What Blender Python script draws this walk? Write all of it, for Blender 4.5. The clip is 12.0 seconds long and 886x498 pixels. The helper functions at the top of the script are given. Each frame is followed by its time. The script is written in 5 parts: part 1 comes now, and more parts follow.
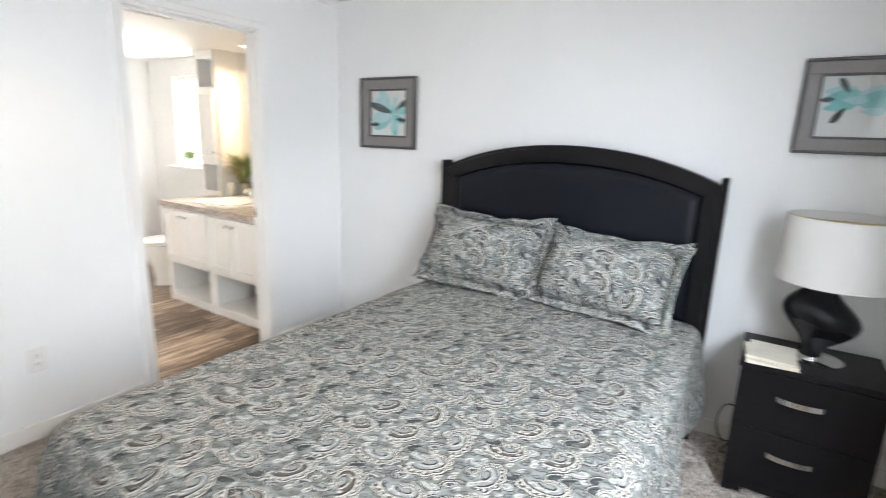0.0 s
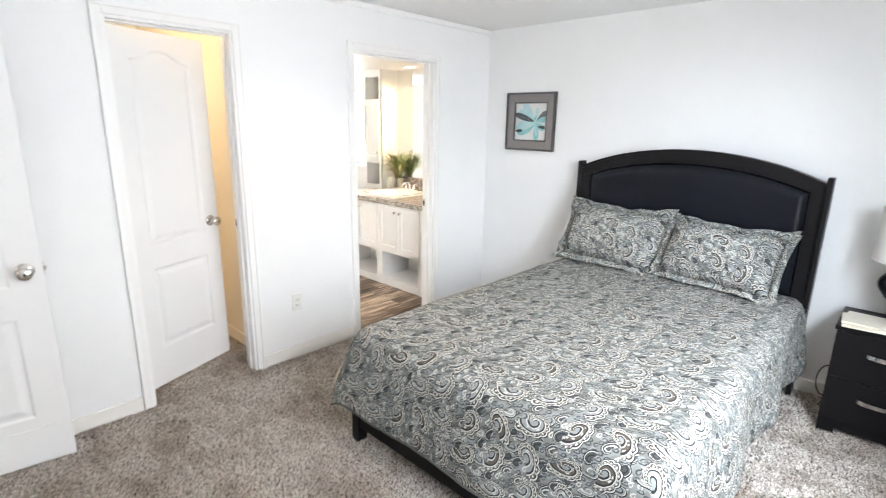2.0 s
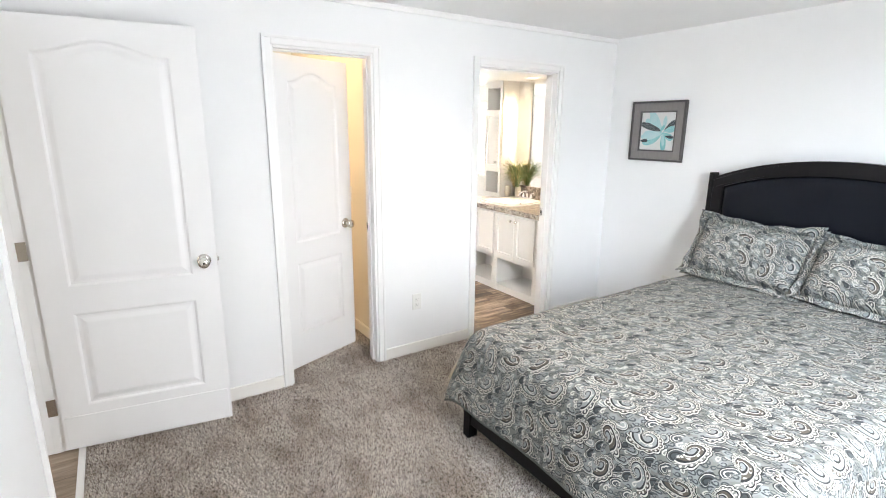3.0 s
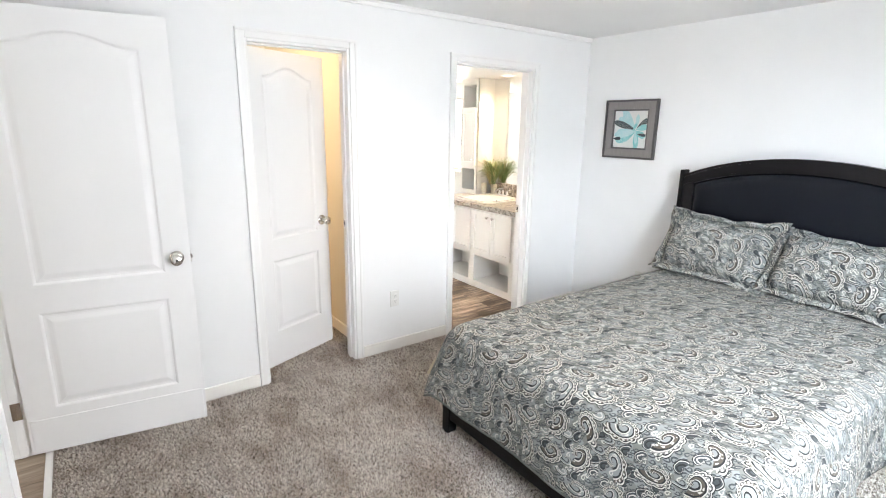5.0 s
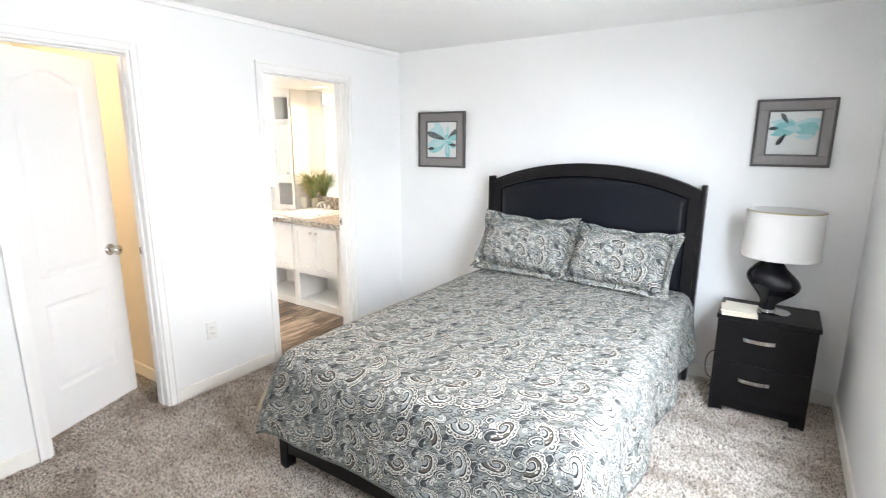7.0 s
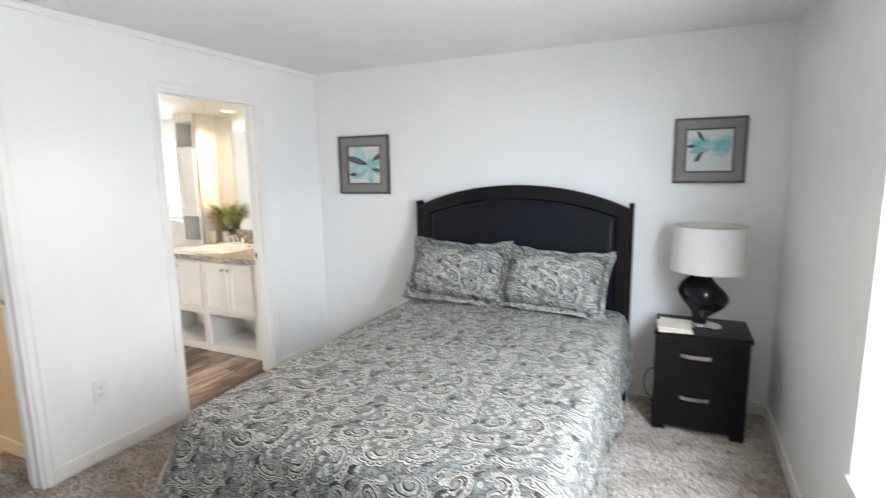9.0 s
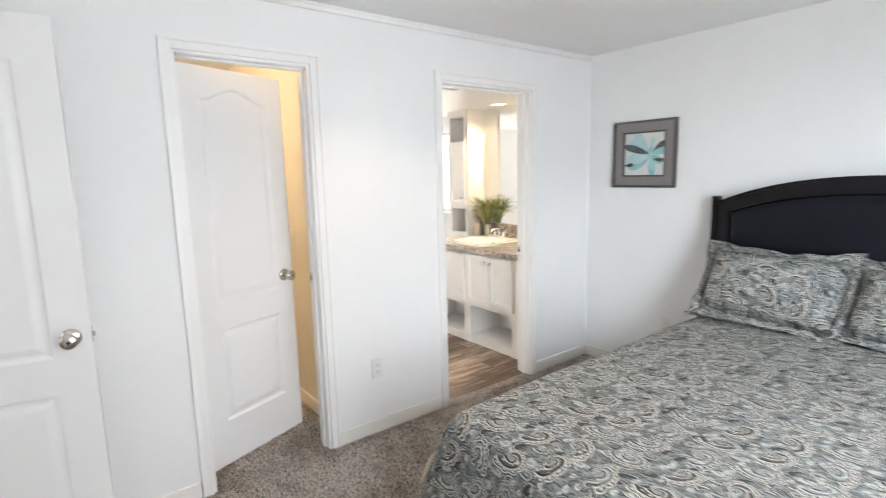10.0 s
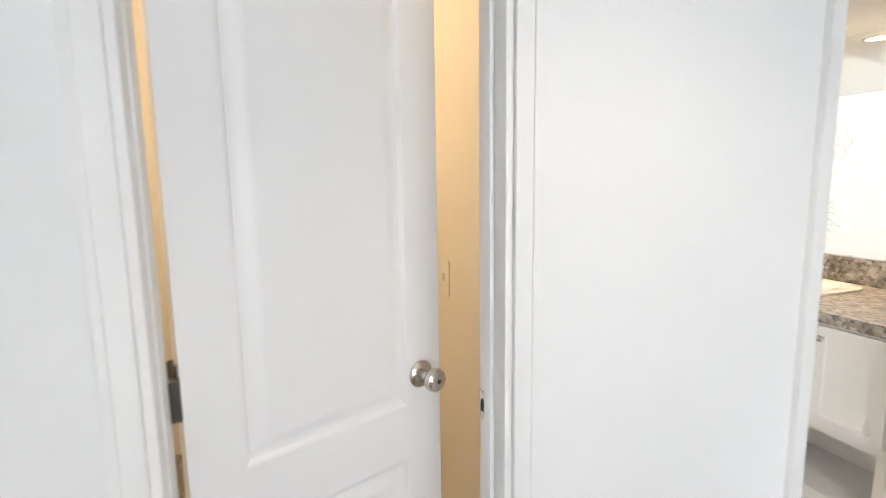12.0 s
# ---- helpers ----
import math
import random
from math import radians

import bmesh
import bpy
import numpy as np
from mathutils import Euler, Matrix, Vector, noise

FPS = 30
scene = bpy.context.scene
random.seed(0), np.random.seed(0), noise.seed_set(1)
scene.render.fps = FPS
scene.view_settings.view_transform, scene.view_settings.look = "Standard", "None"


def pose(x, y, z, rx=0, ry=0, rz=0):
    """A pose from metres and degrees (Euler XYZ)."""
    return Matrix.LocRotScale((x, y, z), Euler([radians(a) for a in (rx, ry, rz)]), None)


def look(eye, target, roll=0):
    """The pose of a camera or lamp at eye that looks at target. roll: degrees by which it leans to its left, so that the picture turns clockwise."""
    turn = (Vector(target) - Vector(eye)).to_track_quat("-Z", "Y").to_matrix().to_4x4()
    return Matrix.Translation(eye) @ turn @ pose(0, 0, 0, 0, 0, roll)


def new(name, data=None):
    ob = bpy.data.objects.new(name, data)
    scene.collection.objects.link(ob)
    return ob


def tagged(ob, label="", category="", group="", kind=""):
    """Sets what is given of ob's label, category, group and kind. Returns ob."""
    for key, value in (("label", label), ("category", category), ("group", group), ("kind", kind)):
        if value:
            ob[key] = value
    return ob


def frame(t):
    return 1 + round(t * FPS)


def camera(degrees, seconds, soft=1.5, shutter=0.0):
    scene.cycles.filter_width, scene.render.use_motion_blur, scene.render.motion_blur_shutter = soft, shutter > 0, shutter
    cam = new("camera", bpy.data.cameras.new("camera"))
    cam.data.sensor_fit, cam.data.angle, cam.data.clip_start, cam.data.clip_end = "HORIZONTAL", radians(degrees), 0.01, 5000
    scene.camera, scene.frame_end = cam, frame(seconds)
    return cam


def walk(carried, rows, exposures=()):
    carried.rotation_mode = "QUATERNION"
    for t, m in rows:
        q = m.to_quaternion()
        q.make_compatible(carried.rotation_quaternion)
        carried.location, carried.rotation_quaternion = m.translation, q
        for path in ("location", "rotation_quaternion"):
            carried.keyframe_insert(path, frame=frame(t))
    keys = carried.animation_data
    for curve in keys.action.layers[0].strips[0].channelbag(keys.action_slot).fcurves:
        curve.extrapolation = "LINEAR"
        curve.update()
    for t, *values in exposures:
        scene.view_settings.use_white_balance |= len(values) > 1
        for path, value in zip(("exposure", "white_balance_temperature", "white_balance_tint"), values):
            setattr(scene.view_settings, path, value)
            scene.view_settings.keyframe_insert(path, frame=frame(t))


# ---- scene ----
cam = camera(82.8, 12.0, soft=1.0, shutter=0.3)
PATH = [
    (0, (-0.043, 0.498, 1.45), (-1.106, 2.133, 1.008), 2.0),
    (0.5, (0.033, 0.279, 1.505), (-1.43, 1.564, 1.051), -0.1),
    (1, (0.003, -0.059, 1.487), (-1.423, 1.28, 1.074), 0.2),
    (1.5, (0.07, -0.271, 1.538), (-1.18, 1.221, 1.078), 0.1),
    (2, (0.139, -0.351, 1.561), (-1.197, 1.055, 1.073), 1.0),
    (2.5, (0.195, -0.403, 1.565), (-1.335, 0.771, 1.036), 1.6),
    (3, (0.202, -0.438, 1.588), (-1.423, 0.63, 1.121), 0.5),
    (5, (0.2, -0.454, 1.578), (-1.368, 0.693, 1.105), 0.9),
    (5.5, (0.19, -0.457, 1.58), (-1.308, 0.793, 1.139), 0.6),
    (6, (0.193, -0.433, 1.582), (-1.227, 0.905, 1.144), 0.2),
    (6.5, (0.169, -0.434, 1.581), (-1.099, 1.053, 1.156), 0.3),
    (7, (0.163, -0.42, 1.567), (-0.924, 1.205, 1.148), 0.2),
    (8.8, (0.048, -0.27, 1.53), (-0.666, 1.547, 1.095), -0.7),
    (9, (0.025, -0.259, 1.528), (-0.81, 1.532, 1.218), -0.9),
    (9.5, (-0.091, -0.239, 1.504), (-1.336, 1.301, 1.222), -0.4),
    (10, (-0.311, -0.087, 1.481), (-1.882, 1.115, 1.183), -1.4),
    (10.5, (-0.651, 0.084, 1.459), (-2.404, 0.982, 1.112), 0.3),
    (11, (-1.092, 0.211, 1.465), (-2.873, 1.032, 1.073), 0.3),
    (11.5, (-1.477, 0.423, 1.459), (-3.293, 1.18, 1.1), -0.3),
    (11.8, (-1.751, 0.503, 1.435), (-3.613, 1.157, 1.112), -0.2),
    (12, (-1.925, 0.549, 1.416), (-3.792, 1.207, 1.132), -0.8),
]
walk(cam, [(t, look(eye, target, roll)) for t, eye, target, roll in PATH],
     [(0, -0.56), (0.5, -0.50), (1.5, -0.39), (2.5, -0.29), (5.5, -0.29), (7, -0.16), (8.8, -0.58), (9.5, -0.68), (10.5, -0.54), (11.2, -0.58), (12, -0.70)])

# ---- world and light ----
world = bpy.data.worlds.new("world")
scene.world = world
world.use_nodes = True
wn = world.node_tree.nodes
sky = wn.new("ShaderNodeTexSky")
sky.sky_type, sky.sun_disc = "NISHITA", False
sky.sun_elevation, sky.sun_rotation = radians(46), radians(220)
world.node_tree.links.new(sky.outputs[0], wn["Background"].inputs[0])
wn["Background"].inputs[1].default_value = 0.12


def lamp(name, kind, energy, colour, m, wide=0.5, high=0.5):
    """A lamp; wide: a sun's angle or a spot's cone in degrees, an area's width or a bulb's radius in metres."""
    data = bpy.data.lights.new(name, kind)
    data.energy, data.color = energy, colour
    if kind == "SUN":
        data.angle = radians(wide)
    elif kind == "AREA":
        data.shape, data.size, data.size_y = "RECTANGLE", wide, high
    elif kind == "SPOT":
        data.spot_size, data.spot_blend, data.shadow_soft_size = radians(wide), 0.6, 0.05
    else:
        data.shadow_soft_size = wide
    ob = new(name, data)
    ob.matrix_world = m
    return ob


lamp("sun", "SUN", 2.5, (1.0, 0.95, 0.88), look((0, 0, 9), (5.6, 6.7, 0)), 0.5)
# daylight that enters by the bedroom window and by the bathroom window
lamp("window_daylight", "AREA", 325, (0.945, 0.962, 1.0), look((0.93, 1.15, 1.0), (-1.07, 1.13, 0.70)), 3.4, 2.8)
lamp("window_skylight", "AREA", 500, (0.76, 0.87, 1.0), look((1.68, -0.36, 2.60), (-0.20, 2.28, 0.20)), 1.7, 1.6)
lamp("bath_window_daylight", "AREA", 640, (1.0, 0.97, 0.92), look((-4.85, 3.49, 1.50), (-4.85, 2.2, 1.50)), 1.7, 1.6)
# unseen fill lamp added in the closed hallway, shining in through the open entry
lamp("hall_fill", "AREA", 14, (1.0, 0.97, 0.93), look((-1.95, -2.70, 1.55), (-2.10, 1.0, 0.35)), 1.2, 1.6)
# recessed lights over the vanity, the outer two added unseen; the closet bulb
for x in (-4.22, -3.70, -3.18):
    lamp("vanity_downlight", "SPOT", 115, (1.0, 0.74, 0.46), look((x, 3.17, 2.07), (x, 3.10, 0)), 155)
# pair of recessed lights in the bedroom ceiling
for x in (-1.99, -0.15):
    lamp("bedroom_downlight", "SPOT", 40, (1.0, 0.83, 0.68), look((x, 1.155, 2.298), (x, 1.155, 0)), 118)
lamp("closet_bulb", "POINT", 42, (1.0, 0.73, 0.44), pose(-3.55, 0.15, 2.16), 0.06)

# ---- materials ----


class Nodes:
    """Short hand for the node tree of one material."""

    def __init__(self, name):
        self.m = bpy.data.materials.new(name)
        self.m.use_nodes = True
        self.t = self.m.node_tree
        self.b = self.t.nodes["Principled BSDF"]

    def n(self, kind, ins=None, operation="", feature="", flat=False, rotation="", colour_mix=""):
        node = self.t.nodes.new(kind)
        if operation:
            node.operation = operation
        if feature:
            node.feature = feature
        if flat:
            node.voronoi_dimensions = "2D"
        if rotation:
            node.rotation_type = rotation
        if colour_mix:
            node.data_type, node.blend_type, node.clamp_factor = "RGBA", colour_mix, True
        for key, value in (ins or {}).items():
            self.put(node.inputs[key], value)
        return node

    def put(self, socket, value):
        if isinstance(value, bpy.types.NodeSocket):
            self.t.links.new(value, socket)
        else:
            socket.default_value = value

    def math(self, op, a, b=0.0):
        node = self.n("ShaderNodeMath", {0: a, 1: b}, operation=op)
        return node.outputs[0]

    def vec(self, op, a, b=(0, 0, 0)):
        return self.n("ShaderNodeVectorMath", {0: a, 1: b}, operation=op).outputs[0]

    def coord(self, which="Object"):
        return self.n("ShaderNodeTexCoord").outputs[which]

    def noise(self, v, scale, detail=4.0, rough=0.6, out=0):
        return self.n("ShaderNodeTexNoise", {"Vector": v, "Scale": scale, "Detail": detail, "Roughness": rough}).outputs[out]

    def mix(self, f, a, b, mode="MIX"):
        node = self.n("ShaderNodeMix", colour_mix=mode)
        self.put(node.inputs[0], f), self.put(node.inputs[6], a), self.put(node.inputs[7], b)
        return node.outputs[2]

    def ramp(self, f, stops, hard=False):
        node = self.n("ShaderNodeValToRGB", {0: f})
        if hard:
            node.color_ramp.interpolation = "CONSTANT"
        while len(node.color_ramp.elements) < len(stops):
            node.color_ramp.elements.new(0.5)
        for e, (p, c) in zip(node.color_ramp.elements, stops):
            e.position, e.color = p, (*c, 1) if len(c) == 3 else c
        return node.outputs[0]

    def step(self, f, lo, hi):
        node = self.n("ShaderNodeMapRange", {0: f, 1: lo, 2: hi, 3: 0.0, 4: 1.0})
        return node.outputs[0]

    def bump(self, h, strength, distance=0.01):
        self.put(self.b.inputs["Normal"], self.n("ShaderNodeBump", {"Height": h, "Strength": strength, "Distance": distance}).outputs[0])

    def done(self, colour, rough=0.5, metal=0.0, **more):
        if not isinstance(colour, bpy.types.NodeSocket):
            colour = (*colour, 1)
        self.put(self.b.inputs["Base Color"], colour)
        self.put(self.b.inputs["Roughness"], rough)
        self.put(self.b.inputs["Metallic"], metal)
        for key, value in more.items():
            self.put(self.b.inputs[key.replace("_", " ")], value)
        return self.m


def painted(name, colour, rough, peel, wear=0.03):
    k = Nodes(name)
    p = k.coord()
    big = k.noise(p, 1.7, 3)
    fine = k.noise(p, 160, 3)
    c = k.mix(k.step(big, 0.3, 0.7), tuple(v * (1 - wear) for v in colour) + (1,), (*colour, 1))
    k.bump(k.math("ADD", k.math("MULTIPLY", fine, 0.6), k.math("MULTIPLY", k.noise(p, 38, 2), 0.4)), peel, 0.004)
    return k.done(c, k.math("ADD", k.math("MULTIPLY", fine, 0.12), rough - 0.06))


def plain(name, colour, rough, metal=0.0, grain=60, bump=0.05, vary=0.12, **more):
    k = Nodes(name)
    p = k.coord()
    f = k.noise(p, grain, 5)
    c = k.mix(f, tuple(v * (1 - vary) for v in colour) + (1,), tuple(min(1, v * (1 + vary)) for v in colour) + (1,))
    k.bump(f, bump, 0.003)
    return k.done(c, k.math("ADD", k.math("MULTIPLY", k.noise(p, grain * 0.3, 3), 0.16), max(0.0, rough - 0.08)), metal, **more)


wall_paint = painted("wall_paint", (0.87, 0.87, 0.865), 0.62, 0.16)
ceiling_paint = painted("ceiling_paint", (0.85, 0.85, 0.84), 0.8, 0.35)
trim_paint = painted("trim_paint", (0.87, 0.865, 0.85), 0.36, 0.02)
baseboard_paint = painted("baseboard_paint", (0.87, 0.848, 0.805), 0.38, 0.03)
door_paint = painted("door_paint", (0.85, 0.845, 0.84), 0.38, 0.05)
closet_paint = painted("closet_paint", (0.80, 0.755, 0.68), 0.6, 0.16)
cabinet_paint = painted("cabinet_paint", (0.86, 0.845, 0.815), 0.35, 0.06)
plastic_white = plain("plastic_white", (0.80, 0.79, 0.76), 0.3, bump=0.0, vary=0.02)
plastic_dark = plain("plastic_dark", (0.02, 0.02, 0.02), 0.5)
nickel = plain("brushed_nickel", (0.62, 0.59, 0.55), 0.24, 1.0, 200, 0.02, 0.06)
chrome = plain("chrome", (0.78, 0.78, 0.78), 0.12, 1.0, 90, 0.01, 0.04)
dark_bronze = plain("dark_bronze", (0.10, 0.09, 0.08), 0.4, 0.8)
porcelain = plain("porcelain", (0.83, 0.82, 0.79), 0.12, grain=12, bump=0.0, vary=0.02)
ceramic_black = plain("ceramic_black", (0.008, 0.008, 0.010), 0.07, grain=8, bump=0.0, Specular_IOR_Level=0.28)
paper_cream = plain("paper_cream", (0.78, 0.74, 0.64), 0.75, grain=30)
paper_edge = plain("paper_edge", (0.74, 0.69, 0.56), 0.85, grain=300, bump=0.4)
vent_grey = plain("vent_grey", (0.46, 0.45, 0.43), 0.6)
brass = plain("brass", (0.55, 0.45, 0.25), 0.35, 1.0)
vase_white = plain("vase_stoneware", (0.66, 0.62, 0.53), 0.5, grain=70, bump=0.4, vary=0.3)
pot_white = plain("pot_white", (0.80, 0.80, 0.78), 0.35)
turf = plain("turf", (0.09, 0.11, 0.05), 0.95, grain=8, bump=0.6, vary=0.5)
soil = plain("soil", (0.04, 0.03, 0.02), 0.9, grain=200, bump=0.8)
hem_tape = plain("hem_tape", (0.10, 0.105, 0.095), 0.85, grain=300, bump=0.3, vary=0.5)
lining = plain("cream_lining", (0.66, 0.60, 0.46), 0.85, grain=400, bump=0.3)
ticking = plain("mattress_ticking", (0.70, 0.69, 0.66), 0.85, grain=300, bump=0.3)
print_paper = plain("print_paper", (0.78, 0.79, 0.77), 0.6, grain=40, bump=0.05, vary=0.03)
ink_dark = plain("print_slate", (0.045, 0.065, 0.075), 0.6, grain=25, vary=0.6)


def watercolour(name, a, b):
    k = Nodes(name)
    p = k.coord()
    f = k.noise(p, 9, 5, 0.65)
    return k.done(k.mix(k.step(f, 0.35, 0.65), (*a, 1), (*b, 1)), 0.6)


ink_teal = watercolour("print_teal", (0.16, 0.52, 0.53), (0.34, 0.66, 0.66))
ink_pale = watercolour("print_pale_teal", (0.36, 0.66, 0.68), (0.60, 0.76, 0.76))


def espresso():
    k = Nodes("espresso_wood")
    p = k.coord()
    g = k.vec("MULTIPLY", p, (3, 3, 60))
    f = k.noise(g, 2.0, 6, 0.7)
    big = k.noise(p, 3, 3)
    c = k.mix(f, (0.005, 0.005, 0.0055, 1), (0.015, 0.0135, 0.014, 1))
    c = k.mix(k.math("MULTIPLY", big, 0.35), c, (0.014, 0.012, 0.0125, 1))
    k.bump(f, 0.03, 0.0008)
    return k.done(c, k.math("ADD", k.math("MULTIPLY", f, 0.12), 0.24), Specular_IOR_Level=0.12)


def leather():
    k = Nodes("black_leather")
    p = k.coord()
    c = k.mix(k.noise(p, 3, 2), (0.006, 0.007, 0.010, 1), (0.009, 0.010, 0.014, 1))
    return k.done(c, 0.20, Specular_IOR_Level=0.17)


def carpet_mat():
    k = Nodes("frieze_carpet")
    p = k.coord()
    warp = k.vec("ADD", p, k.vec("MULTIPLY", k.noise(p, 60, 2, out=1), (0.02, 0.02, 0.02)))
    tuft = k.n("ShaderNodeTexVoronoi", {"Vector": warp, "Scale": 170.0, "Randomness": 1.0})
    fine = k.noise(p, 240, 3, 0.7)
    f = k.math("ADD", k.math("MULTIPLY", k.n("ShaderNodeSeparateColor", {0: tuft.outputs["Color"]}).outputs[0], 0.62), k.math("MULTIPLY", fine, 0.42))
    c = k.ramp(f, ((0.12, (0.07, 0.055, 0.045)), (0.38, (0.29, 0.24, 0.20)), (0.60, (0.52, 0.45, 0.39)), (0.85, (0.74, 0.67, 0.60))))
    lay = k.noise(k.vec("MULTIPLY", p, (1.0, 1.6, 1.0)), 3.0, 4, 0.62)
    c = k.mix(k.math("MULTIPLY", k.step(lay, 0.45, 0.62), 0.42), c, k.mix(1.0, c, (0.42, 0.36, 0.31, 1), "MULTIPLY"))
    h = k.math("ADD", k.math("MULTIPLY", k.math("SUBTRACT", 1.0, tuft.outputs["Distance"]), 0.8), k.math("ADD", k.math("MULTIPLY", fine, 0.5), k.math("MULTIPLY", lay, 1.2)))
    k.bump(h, 1.0, 0.010)
    return k.done(c, 0.95, Sheen_Weight=0.15)


def pile_mat():
    """Twisted yarn ends, each with its own tone of taupe."""
    k = Nodes("carpet_yarn")
    rnd = k.n("ShaderNodeNewGeometry").outputs["Random Per Island"]
    p = k.coord()
    lay = k.step(k.noise(k.vec("MULTIPLY", p, (1.0, 1.6, 1.0)), 3.0, 4, 0.62), 0.45, 0.62)
    clump = k.step(k.noise(k.vec("MULTIPLY", p, (1.0, 1.0, 0.2)), 75, 2, 0.6), 0.30, 0.70)
    f = k.math("ADD", k.math("MULTIPLY", rnd, 0.55), k.math("MULTIPLY", clump, 0.45))
    c = k.ramp(f, ((0.13, (0.030, 0.022, 0.017)), (0.26, (0.23, 0.180, 0.138)), (0.385, (0.63, 0.555, 0.48)), (0.57, (0.92, 0.86, 0.79))))
    c = k.mix(k.math("MULTIPLY", lay, 0.58), c, k.mix(1.0, c, (0.44, 0.35, 0.28, 1), "MULTIPLY"))
    return k.done(c, 0.9, Specular_IOR_Level=0.2)


def plank_mat(name, dark, mid, light):
    k = Nodes(name)
    p = k.coord()
    rnd = k.n("ShaderNodeObjectInfo").outputs["Random"]
    off = k.n("ShaderNodeCombineXYZ", {0: k.math("MULTIPLY", rnd, 17.0), 1: k.math("MULTIPLY", rnd, 9.0), 2: 0.0}).outputs[0]
    g = k.vec("MULTIPLY", k.vec("ADD", p, off), (16, 1.6, 1))
    f = k.noise(g, 1.6, 8, 0.68)
    fine = k.noise(k.vec("MULTIPLY", p, (180, 6, 1)), 1.0, 3)
    f2 = k.math("ADD", k.math("MULTIPLY", f, 0.8), k.math("ADD", k.math("MULTIPLY", fine, 0.12), k.math("MULTIPLY", rnd, 0.14)))
    c = k.ramp(f2, ((0.36, dark), (0.52, mid), (0.70, light)))
    k.bump(k.math("ADD", f, k.math("MULTIPLY", fine, 0.6)), 0.12, 0.002)
    return k.done(c, k.math("ADD", k.math("MULTIPLY", f, 0.2), 0.28))


def granite():
    k = Nodes("granite_laminate")
    p = k.coord()
    v = k.n("ShaderNodeTexVoronoi", {"Vector": k.vec("ADD", p, k.vec("MULTIPLY", k.noise(p, 14, 3, out=1), (0.05, 0.05, 0.05))), "Scale": 55.0})
    f = k.math("ADD", k.math("MULTIPLY", k.noise(p, 22, 6, 0.7), 0.7), k.math("MULTIPLY", k.n("ShaderNodeSeparateColor", {0: v.outputs["Color"]}).outputs[0], 0.3))
    c = k.ramp(f, ((0.34, (0.11, 0.090, 0.075)), (0.47, (0.26, 0.22, 0.185)), (0.58, (0.38, 0.335, 0.285)), (0.72, (0.58, 0.54, 0.48))))
    return k.done(c, 0.28)


